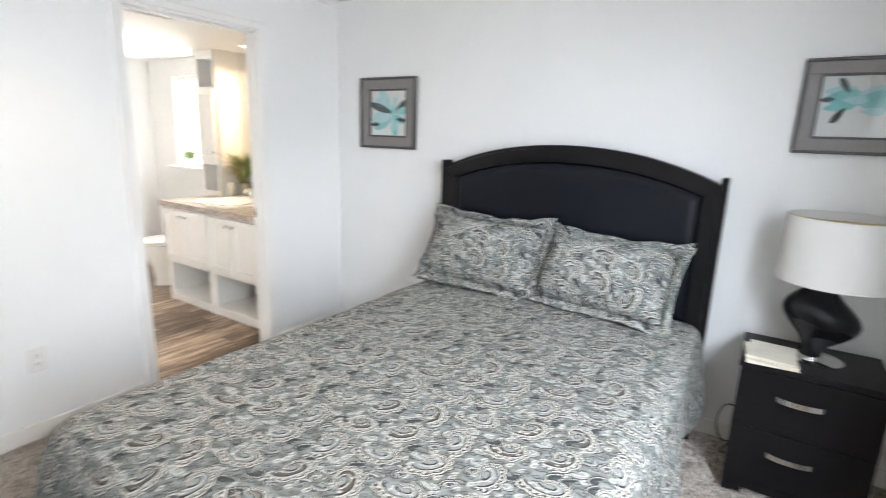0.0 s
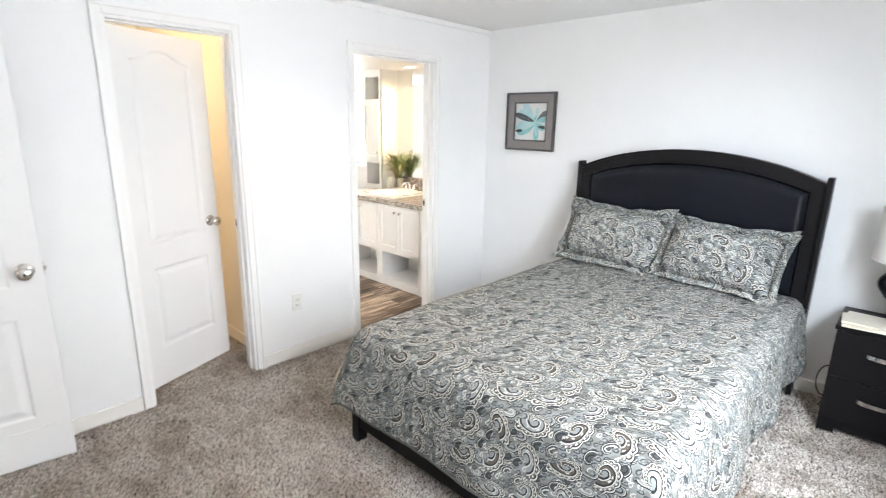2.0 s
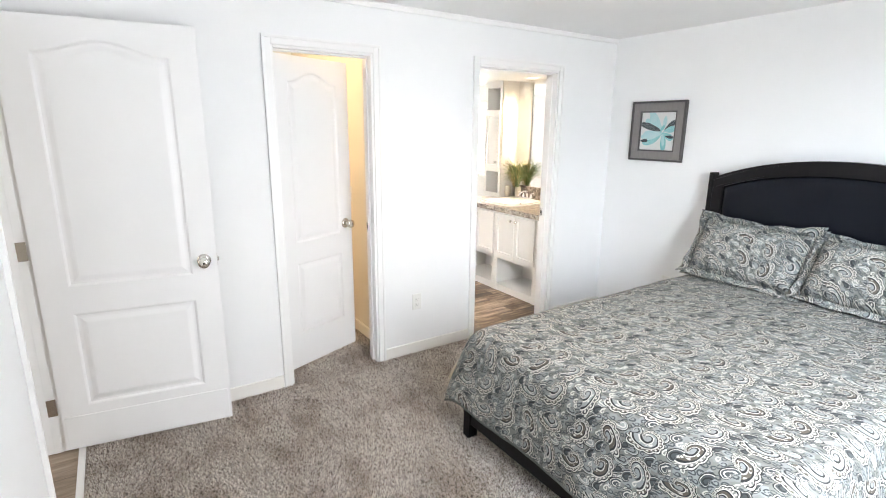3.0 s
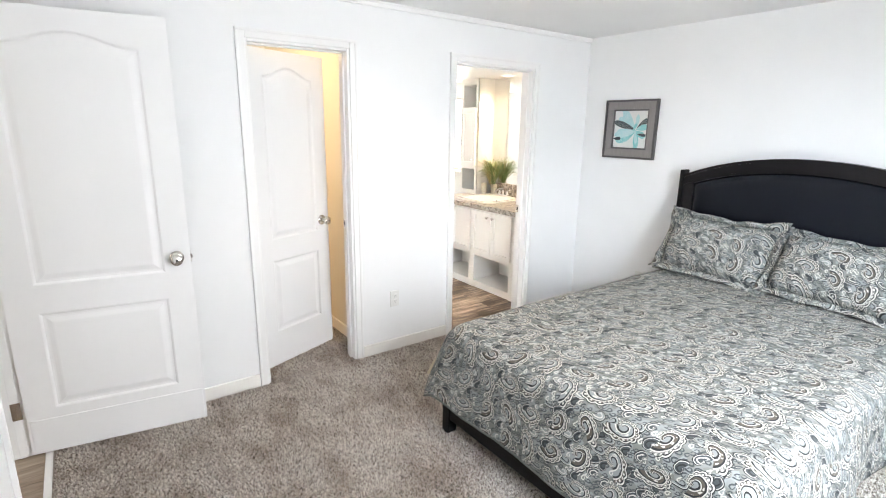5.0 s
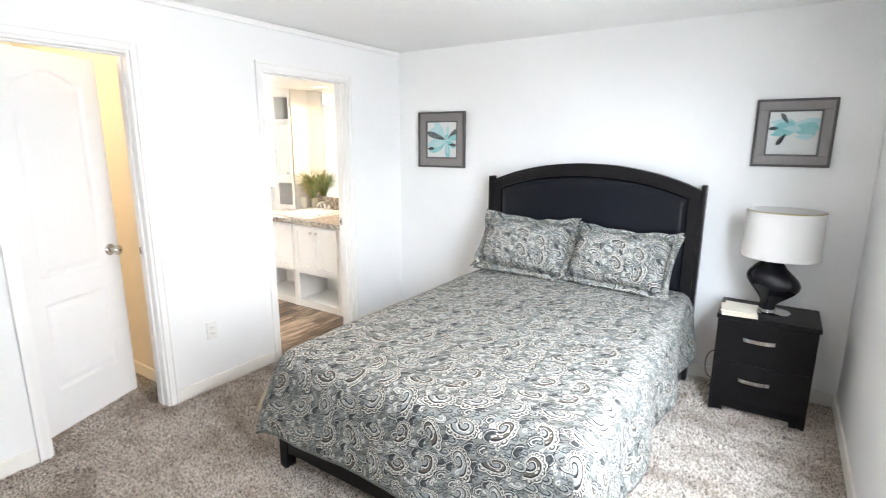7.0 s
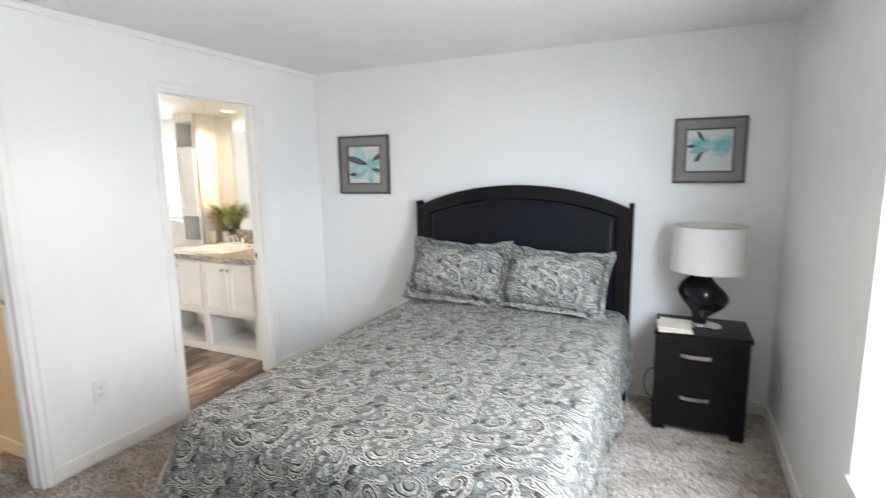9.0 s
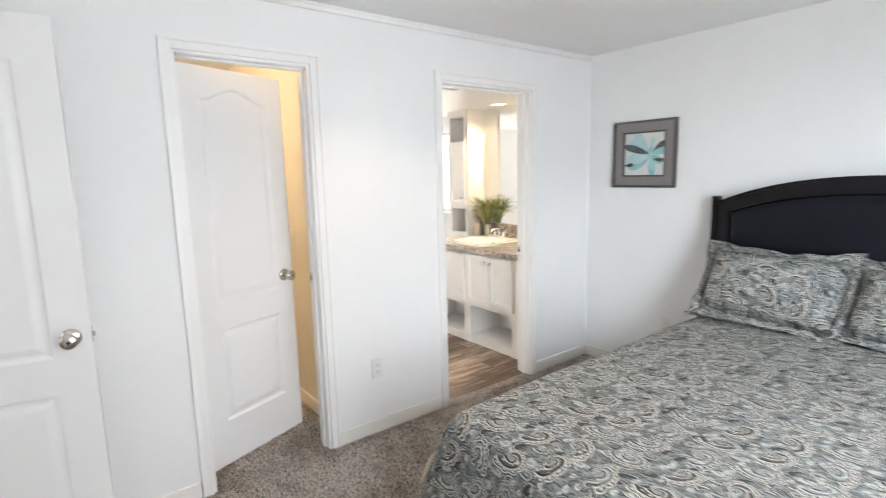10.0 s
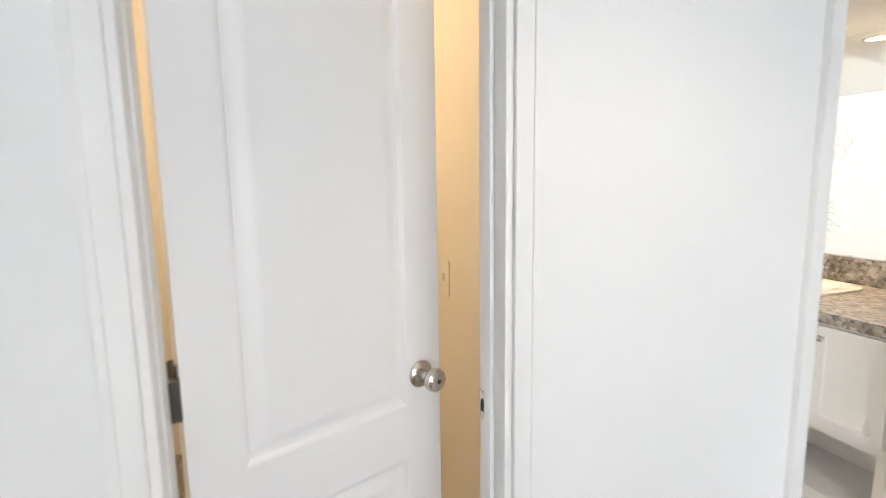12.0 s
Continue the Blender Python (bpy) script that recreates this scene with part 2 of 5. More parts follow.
def paisley_mat():
    """Scrolling paisley: curled drops in a loose grid over a filigree of small leaves."""
    k = Nodes("paisley_cotton")
    uv = k.coord("UV")
    wob = k.vec("SUBTRACT", k.noise(uv, 14, 2, out=1), (0.5, 0.5, 0.5))
    p0 = k.vec("ADD", uv, k.vec("MULTIPLY", wob, (0.016, 0.016, 0.0)))
    dark, deep, sage, cream, taupe, mist = (0.008, 0.009, 0.010, 1), (0.046, 0.053, 0.058, 1), (0.172, 0.175, 0.160, 1), (0.60, 0.575, 0.520, 1), (0.085, 0.071, 0.055, 1), (0.245, 0.262, 0.258, 1)

    def curls(scale, base, tail, lobes, depth, shift, loose):
        """Comma-shaped drops, one a cell: q is 1 on the rim and falls to 0 at the eye."""
        p = k.vec("ADD", k.vec("MULTIPLY", p0, (scale, scale * 1.10, 1.0)), shift)
        vor = k.n("ShaderNodeTexVoronoi", {"Vector": p, "Scale": 1.0, "Randomness": loose}, flat=True)
        loc = k.vec("SUBTRACT", p, vor.outputs["Position"])
        rnd = k.n("ShaderNodeTexWhiteNoise", {"Vector": vor.outputs["Position"]})
        tone = k.n("ShaderNodeSeparateColor", {0: rnd.outputs["Color"]})
        ang = k.math("ADD", k.math("MULTIPLY", k.math("ROUND", rnd.outputs["Value"]), 3.1), k.math("MULTIPLY", tone.outputs[0], 1.3))
        return drop(loc, ang, base, tail, lobes, depth, tone)

    def lattice(wide, high, base, tail, lobes, depth, shift):
        """The same drops in a half-drop repeat, all curling one way, as a printed cloth has them."""
        p = k.n("ShaderNodeSeparateXYZ", {0: k.vec("ADD", k.vec("DIVIDE", p0, (wide, high, 1.0)), shift)})
        col = k.math("FLOOR", p.outputs[0])
        y = k.math("ADD", p.outputs[1], k.math("MULTIPLY", col, 0.37))
        row = k.math("FLOOR", y)
        kind = k.math("FLOORED_MODULO", k.math("ADD", col, k.math("MULTIPLY", row, 2.0)), 3.0)
        cell = k.n("ShaderNodeCombineXYZ", {0: kind, 1: k.math("FLOORED_MODULO", col, 3.0), 2: 0.0}).outputs[0]
        rnd = k.n("ShaderNodeTexWhiteNoise", {"Vector": cell})
        tone = k.n("ShaderNodeSeparateColor", {0: rnd.outputs["Color"]})
        lx = k.math("SUBTRACT", k.math("SUBTRACT", p.outputs[0], col), k.math("ADD", 0.45, k.math("MULTIPLY", tone.outputs[1], 0.10)))
        ly = k.math("SUBTRACT", k.math("SUBTRACT", y, row), k.math("ADD", 0.45, k.math("MULTIPLY", tone.outputs[2], 0.10)))
        loc = k.n("ShaderNodeCombineXYZ", {0: lx, 1: ly, 2: 0.0}).outputs[0]
        ang = k.math("ADD", k.math("MULTIPLY", kind, 0.75), k.math("MULTIPLY", tone.outputs[0], 0.5))
        return drop(loc, ang, base, tail, lobes, depth, tone)

    def drop(loc, ang, base, tail, lobes, depth, tone):
        rot = k.n("ShaderNodeVectorRotate", {"Vector": loc, "Angle": ang}, rotation="Z_AXIS").outputs[0]
        rot = k.vec("ADD", k.vec("MULTIPLY", rot, (0.82, 1.18, 1.0)), (-0.04, 0.07, 0.0))
        x = k.n("ShaderNodeSeparateXYZ", {0: rot})
        r = k.n("ShaderNodeVectorMath", {0: rot}, operation="LENGTH").outputs["Value"]
        th = k.math("ARCTAN2", x.outputs[1], x.outputs[0])
        rim = k.math("ADD", base, k.math("MULTIPLY", k.math("DIVIDE", th, 2 * math.pi), tail))
        scallop = k.math("MULTIPLY", k.math("ABSOLUTE", k.math("SINE", k.math("MULTIPLY", th, lobes / 2))), depth)
        q = k.math("SUBTRACT", k.math("DIVIDE", r, rim), scallop)
        return q, k.math("DIVIDE", r, rim), k.math("SINE", k.math("MULTIPLY", th, lobes * 2)), tone

    def band(f, lo, hi):
        return k.math("MULTIPLY", k.math("GREATER_THAN", f, lo), k.math("LESS_THAN", f, hi))

    q1, r1, b1, tone1 = lattice(0.138, 0.126, 0.300, 0.40, 11.0, 0.13, (0.3, 0.1, 0))
    q2, r2, b2, tone2 = curls(17.0, 0.29, 0.38, 3.0, 0.12, (2.7, 4.1, 0), 0.70)
    q3, r3, b3, tone3 = curls(42.0, 0.36, 0.30, 3.0, 0.15, (7.7, 1.3, 0), 0.80)
    # ground: tiny seeds, then small leaves and rosettes with outlines
    ground = k.mix(k.step(tone3.outputs[1], 0.40, 0.75), sage, mist)
    ground = k.mix(band(q3, 0.45, 0.95), ground, k.mix(k.math("GREATER_THAN", tone3.outputs[0], 0.72), deep, cream))
    leaf = k.mix(k.math("GREATER_THAN", tone2.outputs[0], 0.45), mist, deep)
    leaf = k.mix(band(q2, 0.38, 0.58), leaf, k.mix(k.math("GREATER_THAN", tone2.outputs[1], 0.5), cream, dark))
    some = k.math("GREATER_THAN", tone2.outputs[2], 0.12)
    ground = k.mix(k.math("MULTIPLY", k.math("LESS_THAN", q2, 0.92), some), ground, leaf)
    ground = k.mix(k.math("MULTIPLY", band(q2, 0.86, 0.96), some), ground, cream)
    ground = k.mix(k.math("MULTIPLY", band(q2, 0.96, 1.14), some), ground, dark)
    # large drops: doubled outline, beaded band, pale line, dark heart
    fill = k.mix(k.step(tone1.outputs[1], 0.40, 0.60), taupe, deep)
    fill = k.mix(k.math("GREATER_THAN", tone1.outputs[2], 0.66), fill, sage)
    fill = k.mix(k.math("MULTIPLY", band(r1, 0.84, 0.97), k.math("GREATER_THAN", b1, 0.0)), fill, cream)
    fill = k.mix(band(r1, 0.74, 0.81), fill, cream)
    fill = k.mix(band(r1, 0.64, 0.74), fill, dark)
    fill = k.mix(band(r1, 0.43, 0.64), fill, k.mix(k.math("GREATER_THAN", tone1.outputs[2], 0.5), mist, taupe))
    fill = k.mix(k.math("MULTIPLY", band(r1, 0.47, 0.60), k.math("LESS_THAN", q3, 0.6)), fill, cream)
    fill = k.mix(band(r1, 0.36, 0.43), fill, cream)
    fill = k.mix(band(r1, 0.24, 0.36), fill, dark)
    fill = k.mix(k.math("LESS_THAN", r1, 0.24), fill, mist)
    c = k.mix(k.math("LESS_THAN", q1, 0.92), ground, fill)
    c = k.mix(band(q1, 0.86, 0.93), c, dark)
    c = k.mix(band(q1, 0.93, 1.02), c, cream)
    c = k.mix(band(q1, 1.02, 1.08), c, dark)
    weave = k.noise(uv, 900, 2)
    c = k.mix(k.math("MULTIPLY", weave, 0.12), c, (0.20, 0.212, 0.205, 1))
    soft = k.noise(uv, 2.5, 3)
    c = k.mix(k.math("MULTIPLY", k.step(soft, 0.3, 0.7), 0.08), c, (0.22, 0.23, 0.22, 1))
    k.bump(k.math("ADD", k.math("MULTIPLY", weave, 0.5), k.math("MULTIPLY", q2, 0.2)), 0.2, 0.003)
    return k.done(c, 0.85, Specular_IOR_Level=0.22)


def frame_grey():
    k = Nodes("grey_frame_wood")
    p = k.coord()
    f = k.noise(k.vec("MULTIPLY", p, (40, 40, 6)), 3, 5)
    k.bump(f, 0.15, 0.002)
    return k.done(k.mix(f, (0.17, 0.155, 0.15, 1), (0.27, 0.25, 0.245, 1)), 0.45)


def leaf_mat(name, a, b):
    k = Nodes(name)
    rnd = k.n("ShaderNodeNewGeometry").outputs["Random Per Island"]
    k.put(k.b.inputs["Subsurface Weight"], 0.0)
    return k.done(k.ramp(rnd, ((0.0, a), (0.7, b), (1.0, (0.30, 0.30, 0.14)))), 0.45)


def shade_mat():
    k = Nodes("linen_shade")
    p = k.coord()
    w = k.noise(k.vec("MULTIPLY", p, (1, 1, 3)), 220, 2)
    k.bump(w, 0.2, 0.002)
    return k.done(k.mix(w, (0.66, 0.64, 0.61, 1), (0.74, 0.72, 0.70, 1)), 0.85)


def glass_mat(name):
    k = Nodes(name)
    return k.done((1, 1, 1), 0.02, Transmission_Weight=1.0, IOR=1.45)


def glow(name, colour, strength):
    k = Nodes(name)
    return k.done((0.8, 0.8, 0.8), 0.5, Emission_Color=(*colour, 1), Emission_Strength=strength)


def mirror_mat():
    k = Nodes("mirror_silver")
    return k.done((0.90, 0.91, 0.91), 0.015, 1.0)


PILE = pile_mat()
ESPRESSO, LEATHER, CARPET, GRANITE, PAISLEY, FRAME = espresso(), leather(), carpet_mat(), granite(), paisley_mat(), frame_grey()
FRAME_DARK = plain("dark_frame_edge", (0.075, 0.07, 0.07), 0.4, grain=40)
PLANK = plank_mat("vinyl_plank", (0.030, 0.018, 0.012), (0.15, 0.095, 0.058), (0.60, 0.46, 0.33))
HALL_PLANK = plank_mat("hall_vinyl_plank", (0.16, 0.115, 0.08), (0.30, 0.23, 0.17), (0.46, 0.37, 0.28))
LEAF, LEAF_PALE = leaf_mat("leaf_green", (0.050, 0.100, 0.030), (0.19, 0.26, 0.10)), leaf_mat("leaf_dry", (0.30, 0.24, 0.10), (0.42, 0.36, 0.18))
SHADE, GLASS, MIRROR = shade_mat(), glass_mat("clear_glass"), mirror_mat()
DOWNLIGHT = glow("downlight_lens", (1.0, 0.88, 0.70), 9.0)

# ---- mesh tools ----


def box(bm, x0, x1, y0, y1, z0, z1, bevel=0.0, m=None):
    vs = bmesh.ops.create_cube(bm, size=1.0)["verts"]
    for v in vs:
        v.co = Vector(((x0 + x1) / 2 + v.co.x * (x1 - x0), (y0 + y1) / 2 + v.co.y * (y1 - y0), (z0 + z1) / 2 + v.co.z * (z1 - z0)))
    if bevel:
        es = list({e for v in vs for e in v.link_edges})
        out = bmesh.ops.bevel(bm, geom=es, offset=bevel, segments=2, profile=0.6, affect="EDGES", clamp_overlap=True)
        vs = list({v for f in out["faces"] for v in f.verts} | {v for v in vs if v.is_valid})
    if m is not None:
        bmesh.ops.transform(bm, matrix=m, verts=vs)
    return bm


def boxes(*rows, bevel=0.0):
    bm = bmesh.new()
    for r in rows:
        box(bm, *r, bevel=bevel)
    return bm


def lathe(profile, n=32, bm=None, m=None, close=True):
    """Rings (radius, z) turned round z."""
    bm = bm or bmesh.new()
    rings = []
    for r, z in profile:
        rings.append([bm.verts.new((r * math.cos(2 * math.pi * i / n), r * math.sin(2 * math.pi * i / n), z)) for i in range(n)])
    for a, b in zip(rings, rings[1:]):
        for i in range(n):
            bm.faces.new((a[i], a[(i + 1) % n], b[(i + 1) % n], b[i]))
    if close:
        bm.faces.new(rings[0][::-1]), bm.faces.new(rings[-1])
    if m is not None:
        bmesh.ops.transform(bm, matrix=m, verts=[v for ring in rings for v in ring])
    return bm


def tube(points, radius, n=8, bm=None):
    bm = bm or bmesh.new()
    rings = []
    for i, p in enumerate(points):
        a, b = Vector(points[max(0, i - 1)]), Vector(points[min(len(points) - 1, i + 1)])
        q = (b - a).to_track_quat("Z", "Y")
        r = radius[i] if isinstance(radius, (list, tuple)) else radius
        rings.append([bm.verts.new(Vector(p) + q @ Vector((r * math.cos(2 * math.pi * j / n), r * math.sin(2 * math.pi * j / n), 0))) for j in range(n)])
    for a, b in zip(rings, rings[1:]):
        for j in range(n):
            bm.faces.new((a[j], a[(j + 1) % n], b[(j + 1) % n], b[j]))
    bm.faces.new(rings[0][::-1]), bm.faces.new(rings[-1])
    return bm


def mesh_of(name, bm, material, smooth=False):
    bmesh.ops.recalc_face_normals(bm, faces=bm.faces)
    me = bpy.data.meshes.new(name)
    bm.to_mesh(me)
    bm.free()
    me.materials.append(material)
    if smooth:
        for f in me.polygons:
            f.use_smooth = True
        me.set_sharp_from_angle(angle=radians(38))
    return me


def part(name, bm, material, parent, label="", smooth=False):
    ob = new(name, mesh_of(name, bm, material, smooth))
    ob.parent = parent
    return tagged(ob, label)


def thing(name, label, category, m=None, group="", bm=None, material=None, smooth=False, kind=""):
    ob = new(name, mesh_of(name, bm, material, smooth) if bm else None)
    ob.matrix_basis = m or Matrix()
    return tagged(ob, label, category, group, kind)


def structure(name, bm, material, label="", category=""):
    return thing(name, label, category, bm=bm, material=material, kind="structure")

# ---- the large structure ----
XW, XR, YN, YS, H = -2.735, 0.592, 3.205, -0.76, 2.315
XB = -2.853  # far face of the wall with the doors
CLO, BATH, DOORTOP = (0.376, 0.954), (1.790, 2.537), 2.008
YM = 3.36  # back wall of the bathroom

floor = structure("floor", boxes((XW - 0.05, XR + 0.1, -0.72, YN + 0.1, -0.12, 0.0), (-4.7, XW - 0.05, -0.75, 1.09, -0.12, 0.0)), CARPET, "grey-brown frieze carpet with short twisted pile", "carpet")
structure("ground", boxes((-300, 300, -300, 300, -0.60, -0.45)), turf, "short green turf round the house", "ground")
structure("subfloor", boxes((-5.9, 0.75, -3.1, 3.6, -0.44, -0.13)), soil, "dark underside of the house", "foundation")
t = 0.054
structure("wall_west", boxes(
    (XB, XW, YS - 0.12, CLO[0] - t / 3, 0, H), (XB, XW, CLO[1] + t / 3, BATH[0] - t / 3, 0, H), (XB, XW, BATH[1] + t / 3, YN + 0.12, 0, H),
    (XB, XW, CLO[0] - t / 3, CLO[1] + t / 3, DOORTOP + t / 3, H), (XB, XW, BATH[0] - t / 3, BATH[1] + t / 3, DOORTOP + t / 3, H)), wall_paint, "white painted wall with two doorways", "wall")
structure("wall_north", boxes((XW, XR + 0.12, YN, YN + 0.12, 0, H)), wall_paint, "white painted wall behind the bed", "wall")
WY, WZ = (0.22, 1.676), (0.505, 2.02)
structure("wall_east", boxes((XR, XR + 0.12, YS - 0.12, WY[0], 0, H), (XR, XR + 0.12, WY[1], YN, 0, H), (XR, XR + 0.12, WY[0], WY[1], 0, WZ[0]), (XR, XR + 0.12, WY[0], WY[1], WZ[1], H)),
          wall_paint, "white painted wall with a bright window", "wall")
ENT = (-2.675, -1.885)
structure("wall_south", boxes((ENT[1] + 0.02, XR, YS - 0.12, YS, 0, H), (XW, ENT[0] - 0.02, YS - 0.12, YS, 0, H), (ENT[0] - 0.02, ENT[1] + 0.02, YS - 0.12, YS, 2.062, H)), wall_paint, "white painted wall with the entry doorway", "wall")
structure("ceiling", boxes((XB, XR + 0.12, YS - 0.12, YN + 0.12, H, H + 0.1)), ceiling_paint, "flat white ceiling", "ceiling")
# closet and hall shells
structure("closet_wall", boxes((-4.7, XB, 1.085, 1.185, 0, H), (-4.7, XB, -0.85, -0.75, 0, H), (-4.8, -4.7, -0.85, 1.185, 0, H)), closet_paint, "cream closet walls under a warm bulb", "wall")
structure("closet_ceiling", boxes((-4.8, XB, -0.85, 1.185, H, H + 0.1)), ceiling_paint, "white closet ceiling", "ceiling")
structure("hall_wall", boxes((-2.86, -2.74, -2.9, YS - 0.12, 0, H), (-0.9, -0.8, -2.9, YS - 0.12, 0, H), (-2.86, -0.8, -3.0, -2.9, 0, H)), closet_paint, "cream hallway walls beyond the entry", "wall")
structure("hall_ceiling", boxes((-2.86, -0.8, -3.0, YS - 0.12, H, H + 0.1)), ceiling_paint, "white hallway ceiling", "ceiling")
# bathroom shell
BWX, BZ = (-5.15, -4.55), 2.085
structure("bath_wall", boxes(
    (-5.7, -5.6, 1.185, YM + 0.1, 0, H), (-5.6, BWX[0], YM, YM + 0.1, 0, H), (BWX[1], XB, YM, YM + 0.1, 0, H), (BWX[0], BWX[1], YM, YM + 0.1, 0, 1.06), (BWX[0], BWX[1], YM, YM + 0.1, 1.92, H),
    (-5.6, XB, 1.185, 1.195, 0, H)), wall_paint, "white bathroom walls with a small window", "wall")
structure("bath_ceiling", boxes((-5.6, XB, 1.195, YM, BZ, BZ + 0.1)), ceiling_paint, "low white bathroom ceiling", "ceiling")

# trim
BH = 0.084


def baseboard(name, x0, x1, y0, y1):
    bm = bmesh.new()
    box(bm, x0, x1, y0, y1, 0, BH, 0.005)
    return structure(name, bm, baseboard_paint, "cream painted baseboard", "baseboard")


c0 = 0.066
baseboard("baseboard_west_1", XW, XW + 0.013, CLO[1] + c0, BATH[0] - c0)
baseboard("baseboard_west_2", XW, XW + 0.013, BATH[1] + c0, YN)
baseboard("baseboard_west_3", XW, XW + 0.013, YS, CLO[0] - c0)
baseboard("baseboard_north", XW + 0.013, XR - 0.013, YN - 0.013, YN)
baseboard("baseboard_east", XR - 0.013, XR, YS, YN)
baseboard("baseboard_south", ENT[1] + c0, XR - 0.013, YS, YS + 0.013)
baseboard("baseboard_closet", -4.7, XB - 0.002, 1.072, 1.085)
structure("crown_trim", boxes((XW, XW + 0.016, YS, YN, H - 0.036, H - 0.002), (XW, XW + 0.020, YS, YN, H - 0.014, H - 0.001), bevel=0.003), trim_paint, "narrow white crown strip at the ceiling", "trim")


def casing(name, a, b, top, jamb_back, axis="y", face=XW, sign=1, hinge_stop=0.010):
    """Door trim: a jamb lining, stops and a moulded casing on the room side. a, b: the clear opening."""
    ob = thing(name, "white painted door casing", "door frame", kind="structure")
    lo, hi = min(face, jamb_back), max(face, jamb_back)

    def put(nm, u0, u1, d0, d1, z0, z1, bev=0.003):
        bm = bmesh.new()
        if axis == "y":
            box(bm, d0, d1, u0, u1, z0, z1, bev)
        else:
            box(bm, u0, u1, d0, d1, z0, z1, bev)
        return part(nm, bm, trim_paint, ob)
    j = 0.018
    put("jamb", a - j, a, lo, hi, 0, top + j), put("jamb", b, b + j, lo, hi, 0, top + j), put("head_jamb", a, b, lo, hi, top, top + j)
    mid = (lo + hi) / 2
    s0, s1 = mid - 0.018, mid + 0.014
    put("stop", a, a + hinge_stop, s0, s1, 0, top), put("stop", b - 0.010, b, s0, s1, 0, top), put("stop", a + hinge_stop, b - 0.010, s0, s1, top - 0.010, top)
    w, e = 0.062, 0.014
    f0, f1 = (face, face + 0.013) if sign > 0 else (face - 0.013, face)
    g0, g1 = (face, face + 0.018) if sign > 0 else (face - 0.018, face)
    put("casing", a - w, a - e, f0, f1, 0, top + w), put("casing", b + e, b + w, f0, f1, 0, top + w), put("casing", a - e, b + e, f0, f1, top + e, top + w)
    put("back_band", a - w - 0.002, a - w + 0.014, g0, g1, 0, top + w - 0.014), put("back_band", b + w - 0.014, b + w + 0.002, g0, g1, 0, top + w - 0.014), put("back_band", a - w - 0.002, b + w + 0.002, g0, g1, top + w - 0.014, top + w + 0.002)
    return ob


door_frame_closet = casing("door_frame_1", CLO[0], CLO[1], DOORTOP, XB, hinge_stop=0.003)
door_frame_bath = casing("door_frame_2", BATH[0], BATH[1], DOORTOP, XB)
door_frame_entry = casing("door_frame_3", ENT[0], ENT[1], 2.045, YS - 0.12, "x", YS, 1, hinge_stop=0.002)


def strike(parent, m):
    plate = part("strike_plate", box(bmesh.new(), -0.0015, 0.0015, -0.014, 0.014, -0.029, 0.029, 0.001), nickel, parent, "small nickel strike plate")
    plate.matrix_basis = m
    hole = part("latch_hole", box(bmesh.new(), -0.001, 0.001, -0.006, 0.006, -0.012, 0.012), plastic_dark, plate)
    hole.matrix_basis = pose(-0.0022, 0, 0)


strike(door_frame_closet, pose(XB + 0.022, CLO[1] - 0.002, 0.945, 0, 0, 90))
strike(door_frame_bath, pose(XB + 0.022, BATH[1] - 0.002, 0.915, 0, 0, 90))
strike(door_frame_entry, pose(ENT[1] - 0.002, YS - 0.05, 0.95, 0, 0, 0))


# ---- doors ----
def panel_outline(x0, x1, z0, z1, arch, n=14):
    pts = [(x0, z0), (x1, z0)]
    if not arch:
        return pts + [(x1, z1), (x0, z1)]
    for i in range(n + 1):
        u = i / n
        # eyebrow arch: flat shoulders that rise to the middle
        pts.append((x1 + (x0 - x1) * u, z1 + arch * (math.sin(math.pi * u) ** 2.0)))
    return pts


def shrink(pts, d):
    xs, zs = [p[0] for p in pts], [p[1] for p in pts]
    w, h = max(xs) - min(xs), max(zs) - min(zs)
    mx, mz = (max(xs) + min(xs)) / 2, (max(zs) + min(zs)) / 2
    return [(mx + (x - mx) * (1 - 2 * d / w), mz + (z - mz) * (1 - 2 * d / h)) for x, z in pts]


def panel_relief(panel, y, sign):
    """A moulded panel: the face falls into a groove and rises again to a raised field."""
    bm = bmesh.new()
    base = panel_outline(*panel)
    loops = []
    for d, h in ((0.0, 0.0), (0.005, 0.0022), (0.011, 0.0072), (0.019, 0.0082), (0.026, 0.0074), (0.044, 0.0022), (0.050, 0.0012)):
        loops.append([bm.verts.new((x, y - sign * h, z)) for x, z in shrink(base, d)])
    for a, b in zip(loops, loops[1:]):
        for i in range(len(a)):
            bm.faces.new((a[i], a[(i + 1) % len(a)], b[(i + 1) % len(b)], b[i]))
    bm.faces.new(loops[-1])
    return bm


def leaf_frame(width, height, rows, n=14):
    """Stiles and rails of a leaf in one mesh; the top rail follows the arch of the upper panel."""
    (x0, x1, z0, z1, _), (_, _, z2, z3, arch) = rows
    t = 0.0175
    bm = boxes((0, x0, -t, t, 0, height), (x1, width, -t, t, 0, height), (x0, x1, -t, t, 0, z0), (x0, x1, -t, t, z1, z2))
    edge = panel_outline(x0, x1, z2, z3, arch, n)[2:]
    cols = [[bm.verts.new((x, y, zz)) for y, zz in ((-t, z), (-t, height), (t, height), (t, z))] for x, z in edge]
    for a, b in zip(cols, cols[1:]):
        for j in range(4):
            bm.faces.new((a[j], b[j], b[(j + 1) % 4], a[(j + 1) % 4]))
    return bm


